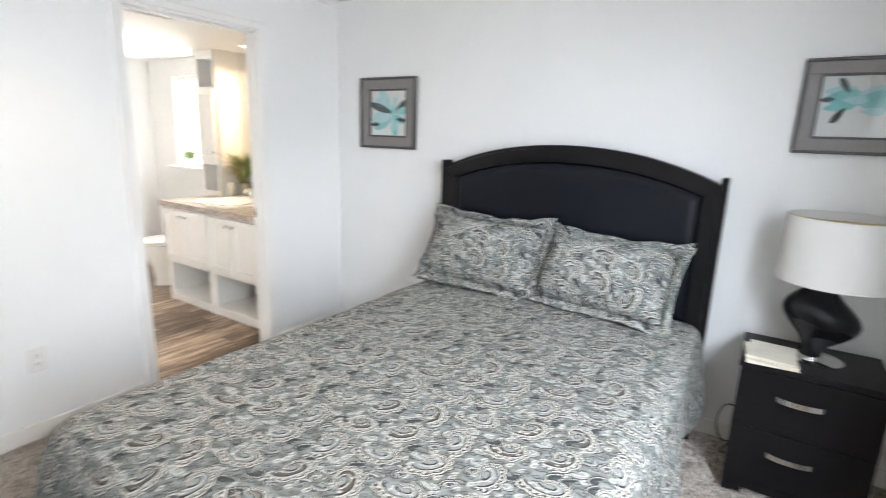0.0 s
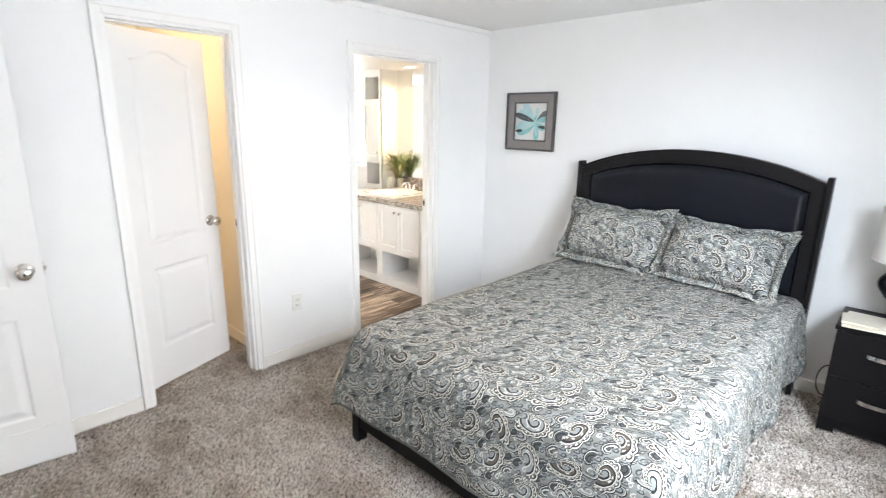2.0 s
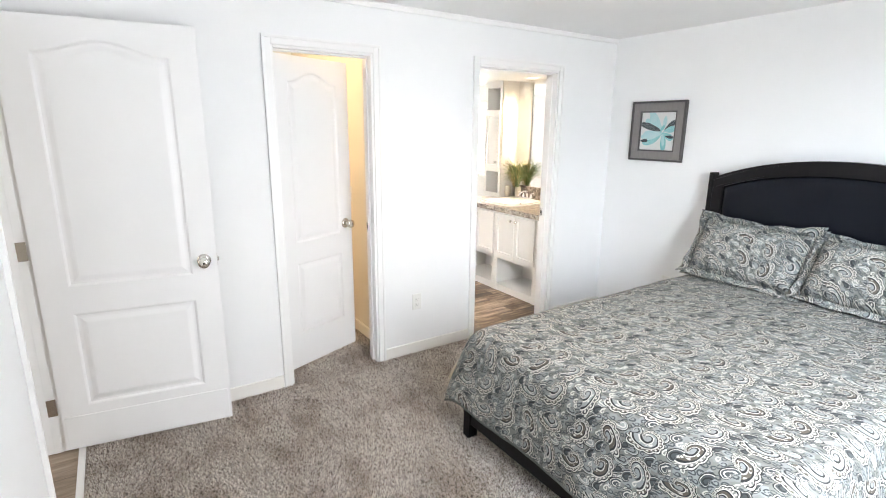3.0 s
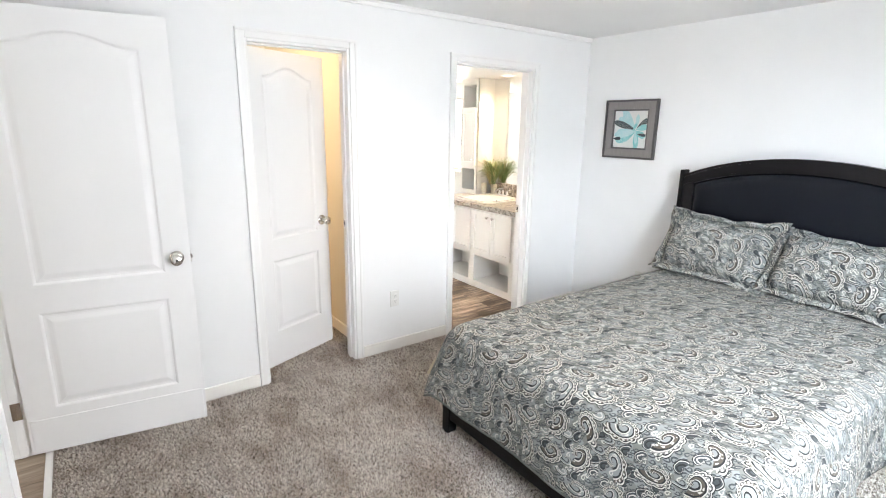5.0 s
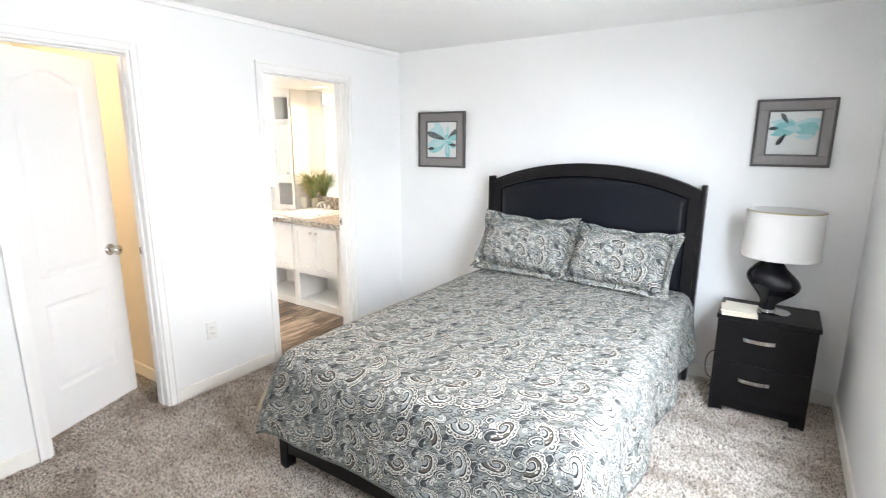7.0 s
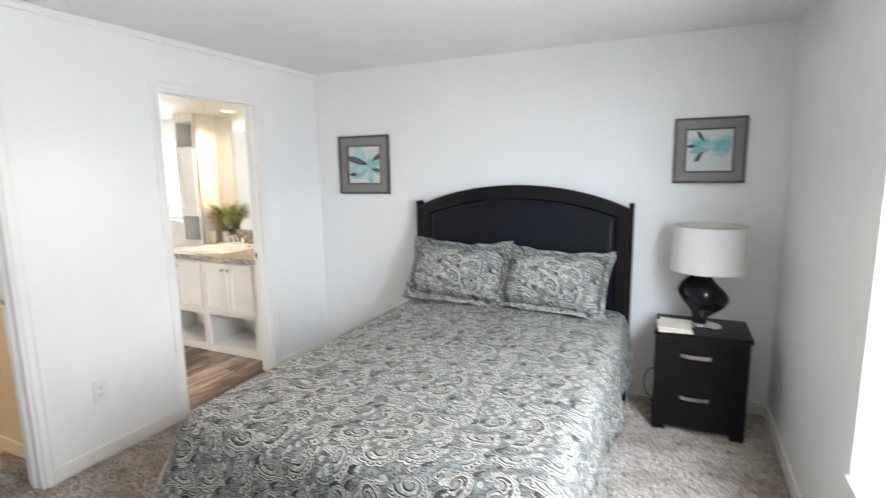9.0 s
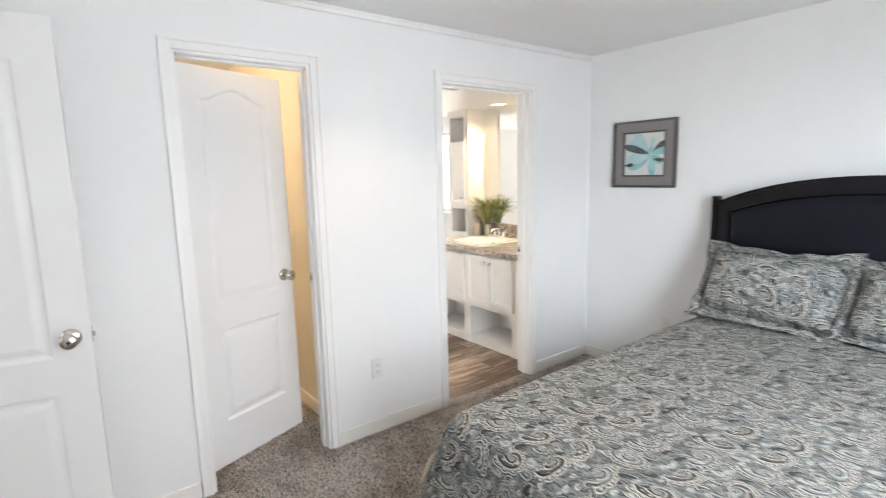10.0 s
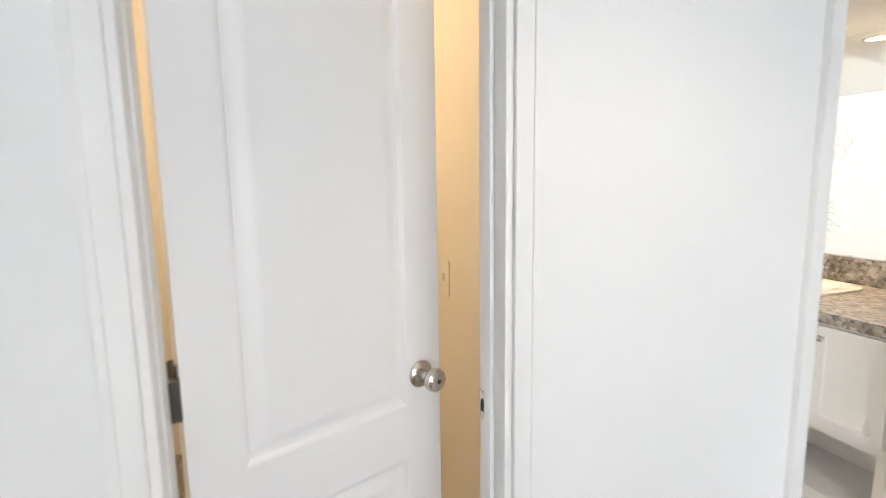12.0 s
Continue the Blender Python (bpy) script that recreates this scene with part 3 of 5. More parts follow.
def knob(parent, m):
    prof = ((0.0335, 0), (0.0335, 0.004), (0.029, 0.009), (0.013, 0.012), (0.011, 0.030), (0.016, 0.036), (0.0255, 0.044), (0.0285, 0.054), (0.0265, 0.064), (0.018, 0.070), (0.004, 0.0715))
    k = part("knob", lathe(prof, 28), nickel, parent, "round satin nickel knob", True)
    k.matrix_basis = m
    dot = part("lock_button", lathe(((0.0055, 0), (0.0055, 0.0012)), 12), plastic_dark, k)
    dot.matrix_basis = pose(0, 0, 0.0712)


def hinge(parent, m, metal):
    bm = lathe(((0.0065, -0.045), (0.0065, 0.045)), 10)
    box(bm, 0.0, 0.030, -0.0012, 0.0012, -0.045, 0.045)
    h = part("hinge", bm, metal, parent, "small metal butt hinge")
    h.matrix_basis = m


def door_leaf(name, label, width, height, m, metal=nickel, hinge_side=1, hinge_back=False):
    """A hollow-core two-panel door, hinge edge at x = 0, faces at y = -0.0175 and 0.0175."""
    ob = thing(name, label, "door", m, kind="structure")
    e = 0.118 if width > 0.7 else 0.100
    rows = ((e, width - e, 0.225, 0.70, 0), (e, width - e, 0.835, height - 0.145, 0.058))
    part("leaf", leaf_frame(width, height, rows), door_paint, ob)
    for s in (-1, 1):
        for r in rows:
            part("panel", panel_relief(r, s * 0.0175, s), door_paint, ob)
    for s in (-1, 1):
        knob(ob, pose(width - 0.062, s * 0.0175, 0.905, -90 * s))
    part("latch", boxes((width - 0.001, width + 0.0015, -0.012, 0.012, 0.876, 0.934), (width, width + 0.009, -0.006, 0.006, 0.896, 0.914)), nickel, ob, "nickel latch plate")
    for z in (0.20, 1.02, height - 0.22):
        hinge(ob, pose(-0.004, 0.0175 * hinge_side, z, 0, 0, -90 if hinge_back else 0), metal)
    return ob


# entry door, swung back towards the wall
ang = math.degrees(math.atan2(0.753, 0.112))
entry = door_leaf("door_1", "white two-panel entry door, wide open against the wall", 0.762, 2.022, pose(-2.664, -0.785, 0.016, 0, 0, ang), hinge_side=1)
part("sweep_strip", box(bmesh.new(), 0.012, 0.75, -0.0215, -0.0175, 0.02, 0.175, 0.0015), door_paint, entry)
for z in (0.245, 1.03, 1.81):
    part("hinge_leaf", box(bmesh.new(), ENT[0], ENT[0] + 0.0035, -0.838, -0.800, z - 0.044, z + 0.044, 0.001), nickel, door_frame_entry, "satin nickel hinge leaf on the jamb")
# closet door, ajar into the closet
angc = math.degrees(math.atan2(0.548, -0.222))
closet_leaf = door_leaf("door_2", "white two-panel closet door standing ajar", 0.588, 1.960, pose(-2.866, 0.387, 0.038, 0, 0, angc), hinge_side=1, metal=dark_bronze, hinge_back=True)
for z in (0.27, 1.042, 1.807):
    hb = part("hinge", box(bmesh.new(), -2.872, -2.842, 0.3765, 0.3935, z - 0.038, z + 0.038, 0.002), dark_bronze, closet_leaf, "dark bronze butt hinge")
    hb.matrix_basis = closet_leaf.matrix_basis.inverted()


# ---- bedroom window ----
win = thing("window_1", "tall bright window with a white vinyl frame", "window", kind="structure")
fx0, fx1 = XR + 0.065, XR + 0.112
for r in ((fx0, fx1, WY[0], WY[0] + 0.008, WZ[0], WZ[1]), (fx0, fx1, WY[1] - 0.008, WY[1], WZ[0], WZ[1]),
          (fx0, fx1, WY[0] + 0.008, WY[1] - 0.008, WZ[0], WZ[0] + 0.008), (fx0, fx1, WY[0] + 0.008, WY[1] - 0.008, WZ[1] - 0.008, WZ[1])):
    part("window_frame", box(bmesh.new(), *r, bevel=0.002), plastic_white, win)
part("window_sill", box(bmesh.new(), XR - 0.014, fx0, WY[0] - 0.012, WY[1] + 0.012, WZ[0] - 0.018, WZ[0] + 0.004, 0.004), trim_paint, win)
p = part("pane", boxes((fx0 + 0.020, fx0 + 0.024, WY[0] + 0.008, WY[1] - 0.008, WZ[0] + 0.008, WZ[1] - 0.008)), GLASS, win)
p.visible_shadow = False
bwin = thing("window_2", "small bright bathroom window with a white frame", "window", kind="structure")
for r in ((BWX[0], BWX[0] + 0.03, YM + 0.03, YM + 0.07, 1.06, 1.92), (BWX[1] - 0.03, BWX[1], YM + 0.03, YM + 0.07, 1.06, 1.92), (BWX[0] + 0.03, BWX[1] - 0.03, YM + 0.03, YM + 0.07, 1.06, 1.09), (BWX[0] + 0.03, BWX[1] - 0.03, YM + 0.03, YM + 0.07, 1.89, 1.92)):
    part("window_frame", box(bmesh.new(), *r, bevel=0.003), plastic_white, bwin)
part("window_sill", box(bmesh.new(), BWX[0] - 0.03, BWX[1] + 0.03, YM - 0.10, YM + 0.03, 1.035, 1.06, 0.004), trim_paint, bwin)
p = part("pane", boxes((BWX[0] + 0.03, BWX[1] - 0.03, YM + 0.048, YM + 0.052, 1.09, 1.89)), GLASS, bwin)
p.visible_shadow = False


# ---- wall plates ----
def outlet(name, m, rocker=False):
    ob = thing(name, "white light switch plate on the closet wall" if rocker else "white duplex outlet plate on the wall", "light switch" if rocker else "outlet", m)
    part("plate", box(bmesh.new(), -0.036, 0.036, -0.006, 0, -0.058, 0.058, 0.003), plastic_white, ob)
    if rocker:
        part("rocker", box(bmesh.new(), -0.006, 0.006, -0.016, -0.006, -0.012, 0.012, 0.002), plastic_white, ob)
        return ob
    for z in (-0.020, 0.020):
        s = part("socket", box(bmesh.new(), -0.0165, 0.0165, -0.0085, -0.006, z - 0.0145, z + 0.0145, 0.004), plastic_white, ob)
        part("slot", boxes((-0.008, -0.006, -0.0089, -0.0084, z - 0.004, z + 0.006), (0.006, 0.008, -0.0089, -0.0084, z - 0.004, z + 0.005), (-0.002, 0.002, -0.0089, -0.0084, z - 0.011, z - 0.007)), plastic_dark, s)
    return ob


outlet("wall_outlet", pose(XW, 1.272, 0.388, 0, 0, 90))
outlet("wall_outlet", pose(-2.06, YN, 0.388, 0, 0, 0))
outlet("light_switch", pose(-3.42, 1.085, 1.098, 0, 0, 0), True)

# ---- bed ----
BX0, BX1, BC = -1.739, -0.213, -0.976
HY = 3.063  # front of the headboard posts
bed = thing("bed_frame", "espresso wood bed frame with an arched leather headboard", "bed")
for x0, x1 in ((BX0, BX0 + 0.030), (BX1 - 0.030, BX1)):
    bm = box(bmesh.new(), x0, x1, HY, HY + 0.075, 0, 1.306, 0.006)
    part("post", bm, ESPRESSO, bed)


def arch_band(x0, x1, bottom, top, y0, y1, n=36):
    """A slab in the plane of the wall between two curves of x."""
    bm = bmesh.new()
    rows = []
    for i in range(n + 1):
        x = x0 + (x1 - x0) * i / n
        rows.append([bm.verts.new((x, y, z)) for y, z in ((y0, bottom(x)), (y0, top(x)), (y1, top(x)), (y1, bottom(x)))])
    for a, b in zip(rows, rows[1:]):
        for j in range(4):
            bm.faces.new((a[j], b[j], b[(j + 1) % 4], a[(j + 1) % 4]))
    bm.faces.new(rows[0]), bm.faces.new(rows[-1][::-1])
    return bm


LOW, HIGH = 1.268, 1.416
ix0, ix1 = BX0 + 0.030, BX1 - 0.030


def crown(x, drop=0.0, flat=1.0):
    u = (x - BC) / (ix1 - BC)
    return HIGH - drop - (HIGH - LOW) * flat * (u * u) * (0.86 + 0.14 * u * u)


part("top_rail", arch_band(ix0, ix1, lambda x: crown(x, 0.072, 0.97), lambda x: crown(x), HY + 0.010, HY + 0.062), ESPRESSO, bed)
part("cap_moulding", arch_band(ix0, ix1, lambda x: crown(x, 0.014), lambda x: crown(x, -0.004), HY + 0.002, HY + 0.066), ESPRESSO, bed)
part("inner_bead", arch_band(ix0 + 0.045, ix1 - 0.045, lambda x: crown(x, 0.083, 0.97), lambda x: crown(x, 0.070, 0.97), HY + 0.014, HY + 0.04), ESPRESSO, bed)
for x0, x1 in ((ix0, ix0 + 0.066), (ix1 - 0.066, ix1)):
    part("stile", arch_band(x0, x1, lambda x: 0.42, lambda x: crown(x, 0.070, 0.97), HY + 0.014, HY + 0.06, 3), ESPRESSO, bed)
part("bottom_rail", box(bmesh.new(), ix0, ix1, HY + 0.012, HY + 0.06, 0.36, 0.60, 0.004), ESPRESSO, bed)
part("back_panel", arch_band(ix0 + 0.04, ix1 - 0.04, lambda x: 0.5, lambda x: crown(x, 0.074, 0.97), HY + 0.045, HY + 0.058), ESPRESSO, bed)


def padded(n=40, m=24):
    """The padded leather field: it swells from its sewn edge."""
    bm = bmesh.new()
    x0, x1 = ix0 + 0.068, ix1 - 0.068
    grid = []
    for j in range(m + 1):
        row = []
        for i in range(n + 1):
            u, v = i / n, j / m
            u, v = 0.5 - 0.5 * math.cos(math.pi * u), 0.5 - 0.5 * math.cos(math.pi * v)
            x = x0 + (x1 - x0) * u
            top = crown(x, 0.086, 0.97)
            z = 0.60 + (top - 0.60) * v
            d = min((x - x0), (x1 - x), (z - 0.60), (top - z))
            s = max(0.0, min(1.0, d / 0.060))
            y = HY + 0.036 - 0.040 * math.sqrt(1 - (1 - s) ** 2) - 0.0012 * noise.noise(Vector((x * 3, z * 3, 1)))
            row.append(bm.verts.new((x, y, z)))
        grid.append(row)
    for a, b in zip(grid, grid[1:]):
        for i in range(n):
            bm.faces.new((a[i], a[i + 1], b[i + 1], b[i]))
    return bm


part("headboard_pad", padded(), LEATHER, bed, "padded black leather panel", True)
for x0, x1 in ((BX0 + 0.008, BX0 + 0.036), (BX1 - 0.036, BX1 - 0.008)):
    part("side_rail", box(bmesh.new(), x0, x1, 1.0, HY, 0.17, 0.33, 0.004), ESPRESSO, bed)
part("corner_bracket", box(bmesh.new(), BX0 - 0.108, BX0 + 0.02, 1.085, 1.155, 0.33, 0.452, 0.016), ESPRESSO, bed, "rounded dark corner bracket")
part("foot_rail", box(bmesh.new(), BX0 + 0.03, BX1 - 0.03, 0.972, 1.002, 0.085, 0.35, 0.004), ESPRESSO, bed)


def leg(x, lean):
    bm = box(bmesh.new(), x - 0.034, x + 0.034, 0.966, 1.034, 0, 0.30, 0.004)
    for v in bm.verts:
        if v.co.z < 0.05:
            v.co.x += 0.010 * lean - (v.co.x - x) * 0.22
            v.co.y -= (v.co.y - 1.0) * 0.22 + 0.008
    return bm


for x, s in ((BX0 + 0.052, -1), (BX1 - 0.052, 1)):
    part("leg", leg(x, s), ESPRESSO, bed)

bm = box(bmesh.new(), BX0 + 0.05, BX1 - 0.05, 1.01, HY - 0.01, 0.33, 0.60, 0.055)
thing("mattress", "white mattress on the bed frame under the spread", "mattress", bm=bm, material=ticking, smooth=True)

TOPZ = 0.628


def cloth_grid(us, vs, place, skip=lambda u, v: False):
    """A cloth from a grid of (u, v) metres, unrolled flat in its uv map."""
    bm = bmesh.new()
    layer = bm.loops.layers.uv.new("UVMap")
    pts = {}
    for i, u in enumerate(us):
        for j, v in enumerate(vs):
            pts[i, j] = bm.verts.new(place(u, v))
    for i in range(len(us) - 1):
        for j in range(len(vs) - 1):
            if skip((us[i] + us[i + 1]) / 2, (vs[j] + vs[j + 1]) / 2):
                continue
            f = bm.faces.new((pts[i, j], pts[i + 1, j], pts[i + 1, j + 1], pts[i, j + 1]))
            for loop, (a, b) in zip(f.loops, ((i, j), (i + 1, j), (i + 1, j + 1), (i, j + 1))):
                loop[layer].uv = (us[a], vs[b])
    bmesh.ops.delete(bm, geom=[v for v in bm.verts if not v.link_faces], context="VERTS")
    return bm


HALF, FOOT, DROP = 0.757, 0.955, 0.36


def fold(d, r=0.090):
    """How far out and down a cloth goes that rolls over an edge of radius r: d metres past the start of the roll."""
    if d <= 0:
        return 0.0, 0.0
    arc = r * math.pi / 2
    if d < arc:
        return r * math.sin(d / r), r * (1 - math.cos(d / r))
    return r, r + d - arc


def spread_place(u, v):
    # u across from the middle; v from the head (0) towards the foot
    flat_u, flat_v = HALF - 0.090, (HY - 0.02 - FOOT) - 0.090
    ou, du = fold(abs(u) - flat_u)
    ov, dv = fold(v - flat_v)
    s = 1 if u > 0 else -1
    x = BC + s * (min(abs(u), flat_u) + ou)
    y = HY - 0.02 - (min(v, flat_v) + ov)
    z = TOPZ - du - dv
    n1 = noise.noise(Vector((u * 2.2, v * 2.2, 3.0)))
    n2 = noise.noise(Vector((u * 7, v * 7, 9.0)))
    z += 0.010 * n1 + 0.004 * n2 if du + dv < 0.05 else 0.0
    # crowned middle, softer at the foot
    z -= 0.012 * (u / HALF) ** 2 + 0.012 * max(0.0, (v - 1.5) / 0.6) ** 2
    hang = min(1.0, max(0.0, (du - 0.06) / 0.3))
    if hang > 0:
        x += s * ((0.030 + 0.05 * max(0.0, v - 1.6)) * hang + hang * 0.022 * math.sin(v * 9 + 1.3 * s) + 0.010 * hang * n2)
        z += 0.018 * hang * noise.noise(Vector((v * 1.5, s * 4.0, 2.0)))
    hang = min(1.0, max(0.0, (dv - 0.06) / 0.3))
    if hang > 0:
        y -= 0.022 * hang + hang * 0.016 * math.sin(u * 8 + 0.6) + 0.010 * hang * n2
        z += 0.030 * hang * (abs(u) / HALF) ** 3 + 0.010 * hang * math.sin(u * 5)
        x += (0.085 if u < 0 else 0.035) * hang * (u / HALF) ** 7
    return x, y, z


us = list(np.linspace(-HALF - DROP + 0.04, HALF + DROP, 120))
vs = list(np.linspace(0.0, HY - 0.02 - FOOT + DROP + 0.002, 150))
EDGE_V, EDGE_U = HY - 0.02 - FOOT + 0.02, HALF + 0.025
bm = cloth_grid(us, vs, spread_place, lambda u, v: abs(u) > EDGE_U and v > EDGE_V)
spread = thing("bedspread", "grey-green paisley bedspread laid smooth over the bed", "bedspread", bm=bm, material=PAISLEY, smooth=True)
mod = spread.modifiers.new("thick", "SOLIDIFY")
mod.thickness, mod.offset = 0.010, -1
# hem welt along the foot and a lighter lining at the open corners
hem = [Vector(spread_place(float(u), vs[-1])) for u in np.linspace(-EDGE_U, EDGE_U, 60)]
part("hem", tube([tuple(p) for p in hem], 0.006, 6), hem_tape, spread)
for s in (-1, 1):
    side = [Vector(spread_place(s * EDGE_U, float(v))) for v in np.linspace(EDGE_V, vs[-1], 16)]
    part("lining_edge", tube([(p.x, p.y + 0.012, p.z) for p in side], 0.004, 6), lining, spread, "cream lining edge")


part("lining_edge", tube([(-1.800, 1.10, 0.425), (-1.838, 1.06, 0.385), (-1.862, 1.01, 0.325), (-1.868, 0.975, 0.262)], 0.011, 8), lining, spread, "cream lining turned out at the corner")


def sham(name, label, m, w, h, seed):
    """A stuffed pillow in a flanged sham, face towards -y when upright."""
    def place(u, v):
        a, b = u / (w / 2), v / (h / 2)
        fl = 0.052
        iu, iv = abs(u) / (w / 2 - fl), abs(v) / (h / 2 - fl)
        body = max(0.0, 1 - iu ** 4.0) ** 0.5 * max(0.0, 1 - iv ** 3.0) ** 0.5 if iu < 1 and iv < 1 else 0.0
        n1 = noise.noise(Vector((u * 5, v * 5, seed)))
        n2 = noise.noise(Vector((u * 13, v * 13, seed + 7)))
        out = max(0.0, max(iu, iv) - 1.0) / 0.2
        y = -0.135 * body - 0.008 * n1 - 0.006 * n2
        # the flange: a sewn groove, then a ruffle that stands forward
        y += 0.012 * math.exp(-((max(iu, iv) - 1.0) / 0.05) ** 2)
        y += min(1.0, out) * (-0.026 + 0.016 * n1 + 0.014 * math.sin(30 * (u - v) + 3 * n1 + seed))
        # corners stand out, long sides draw in
        pull = 1 - (0.17 if b > 0 else 0.06) * (1 - abs(a) ** 2.2) * abs(b) ** 2
        draw = 1 - 0.085 * (1 - abs(b) ** 2.0) * abs(a) ** 2
        return u * draw + 0.006 * n2, y, v * pull + 0.008 * n1 * (1 + out)
    gu, gv = list(np.linspace(-w / 2, w / 2, 76)), list(np.linspace(-h / 2, h / 2, 60))
    bm = cloth_grid(gu, gv, place)
    ob = thing(name, label, "pillow", m, "pillows on the bed")
    f = part("sham_front", bm, PAISLEY, ob, "", True)
    mod = f.modifiers.new("thick", "SOLIDIFY")
    mod.thickness, mod.offset = 0.007, -1

    def back(u, v):
        x, y, z = place(u, v)
        return x, 0.012 - 0.7 * (y + 0.004), z
    part("sham_back", cloth_grid(gu, gv, back), PAISLEY, ob, "", True)
    return ob


sham("pillow", "paisley pillow sham with a ruffled flange against the headboard", pose(-1.338, 2.895, 0.832, -28, 2, 3), 0.745, 0.475, 1.0)
sham("pillow", "paisley pillow sham with a ruffled flange against the headboard", pose(-0.672, 2.905, 0.812, -31, 2, -2), 0.725, 0.455, 5.0)

# ---- nightstand ----
NX0, NX1, NY0, NY1, NZ = -0.048, 0.430, 2.770, 3.140, 0.602
ns = thing("nightstand", "espresso wood nightstand with two drawers", "nightstand")
part("top", box(bmesh.new(), NX0 - 0.008, NX1 + 0.008, NY0 - 0.012, NY1, NZ - 0.024, NZ, 0.003), ESPRESSO, ns)
for x0, x1 in ((NX0, NX0 + 0.018), (NX1 - 0.018, NX1)):
    part("side_panel", box(bmesh.new(), x0, x1, NY0 + 0.004, NY1 - 0.006, 0, NZ - 0.024, 0.002), ESPRESSO, ns)
part("back_panel", boxes((NX0 + 0.018, NX1 - 0.018, NY1 - 0.016, NY1 - 0.008, 0.06, NZ - 0.024)), ESPRESSO, ns)
part("bottom_panel", boxes((NX0 + 0.018, NX1 - 0.018, NY0 + 0.03, NY1 - 0.016, 0.06, 0.078)), ESPRESSO, ns)
plinth = boxes((NX0 + 0.018, NX1 - 0.018, NY0 + 0.006, NY0 + 0.022, 0.035, 0.085), (NX0 + 0.018, NX0 + 0.075, NY0 + 0.006, NY0 + 0.022, 0.0, 0.035), (NX1 - 0.075, NX1 - 0.018, NY0 + 0.006, NY0 + 0.022, 0.0, 0.035))
part("plinth", plinth, ESPRESSO, ns)
for z0, z1 in ((0.088, 0.322), (0.328, 0.574)):
    d = part("drawer", boxes((NX0 + 0.004, NX1 - 0.004, NY0 - 0.012, NY0 + 0.004, z0, z1), (NX0 + 0.03, NX1 - 0.03, NY0 + 0.004, NY1 - 0.03, z0 + 0.02, z1 - 0.03), bevel=0.002), ESPRESSO, ns)
    zc = (z0 + z1) / 2 + 0.028
    pts = [(0.166 + 0.083 * u, NY0 - 0.012 - 0.030 * (1 - u * u) ** 0.5 - 0.001, zc) for u in np.linspace(-1, 1, 17)]
    bm = bmesh.new()
    rows = [[bm.verts.new((x, y + dy, z + dz)) for dy, dz in ((-0.003, -0.011), (-0.003, 0.011), (0.003, 0.011), (0.003, -0.011))] for x, y, z in pts]
    for a, b in zip(rows, rows[1:]):
        for j in range(4):
            bm.faces.new((a[j], b[j], b[(j + 1) % 4], a[(j + 1) % 4]))
    bm.faces.new(rows[0]), bm.faces.new(rows[-1][::-1])
    part("handle", bm, chrome, d, "bowed chrome bar handle", True)

# notepads on the nightstand
for i, (x, y, z, a, w, h, d) in enumerate(((0.046, 2.860, NZ, 6, 0.178, 0.014, 0.215), (0.050, 2.866, NZ + 0.015, -3, 0.168, 0.010, 0.205))):
    nb = thing("notebook", "cream paper-covered notebook stacked on the nightstand", "book", pose(x, y, z, 0, 0, a), "notebooks on the nightstand")
    part("pages", box(bmesh.new(), -w / 2 + 0.003, w / 2 - 0.004, -d / 2 + 0.004, d / 2 - 0.004, 0.002, h - 0.002), paper_edge, nb)
    part("cover", boxes((-w / 2, w / 2, -d / 2, d / 2, 0, 0.002), (-w / 2, w / 2, -d / 2, d / 2, h - 0.002, h), (-w / 2, -w / 2 + 0.002, -d / 2, d / 2, 0.002, h - 0.002)), paper_cream, nb)

# ---- table lamp ----
lx, ly = 0.205, 2.955
lp = thing("table_lamp", "black twisted ceramic table lamp with a white drum shade", "lamp", pose(lx, ly, NZ))
part("foot_disc", lathe(((0.088, 0), (0.092, 0.003), (0.092, 0.007), (0.086, 0.010)), 40), chrome, lp, "polished steel disc", True)


def smooth_at(h, xs, ys):
    """A soft curve through the profile: the mean of straight interpolation over a short window."""
    return float(np.mean([np.interp(min(1.0, max(0.0, h + d)), xs, ys) for d in np.linspace(-0.06, 0.06, 9)]))


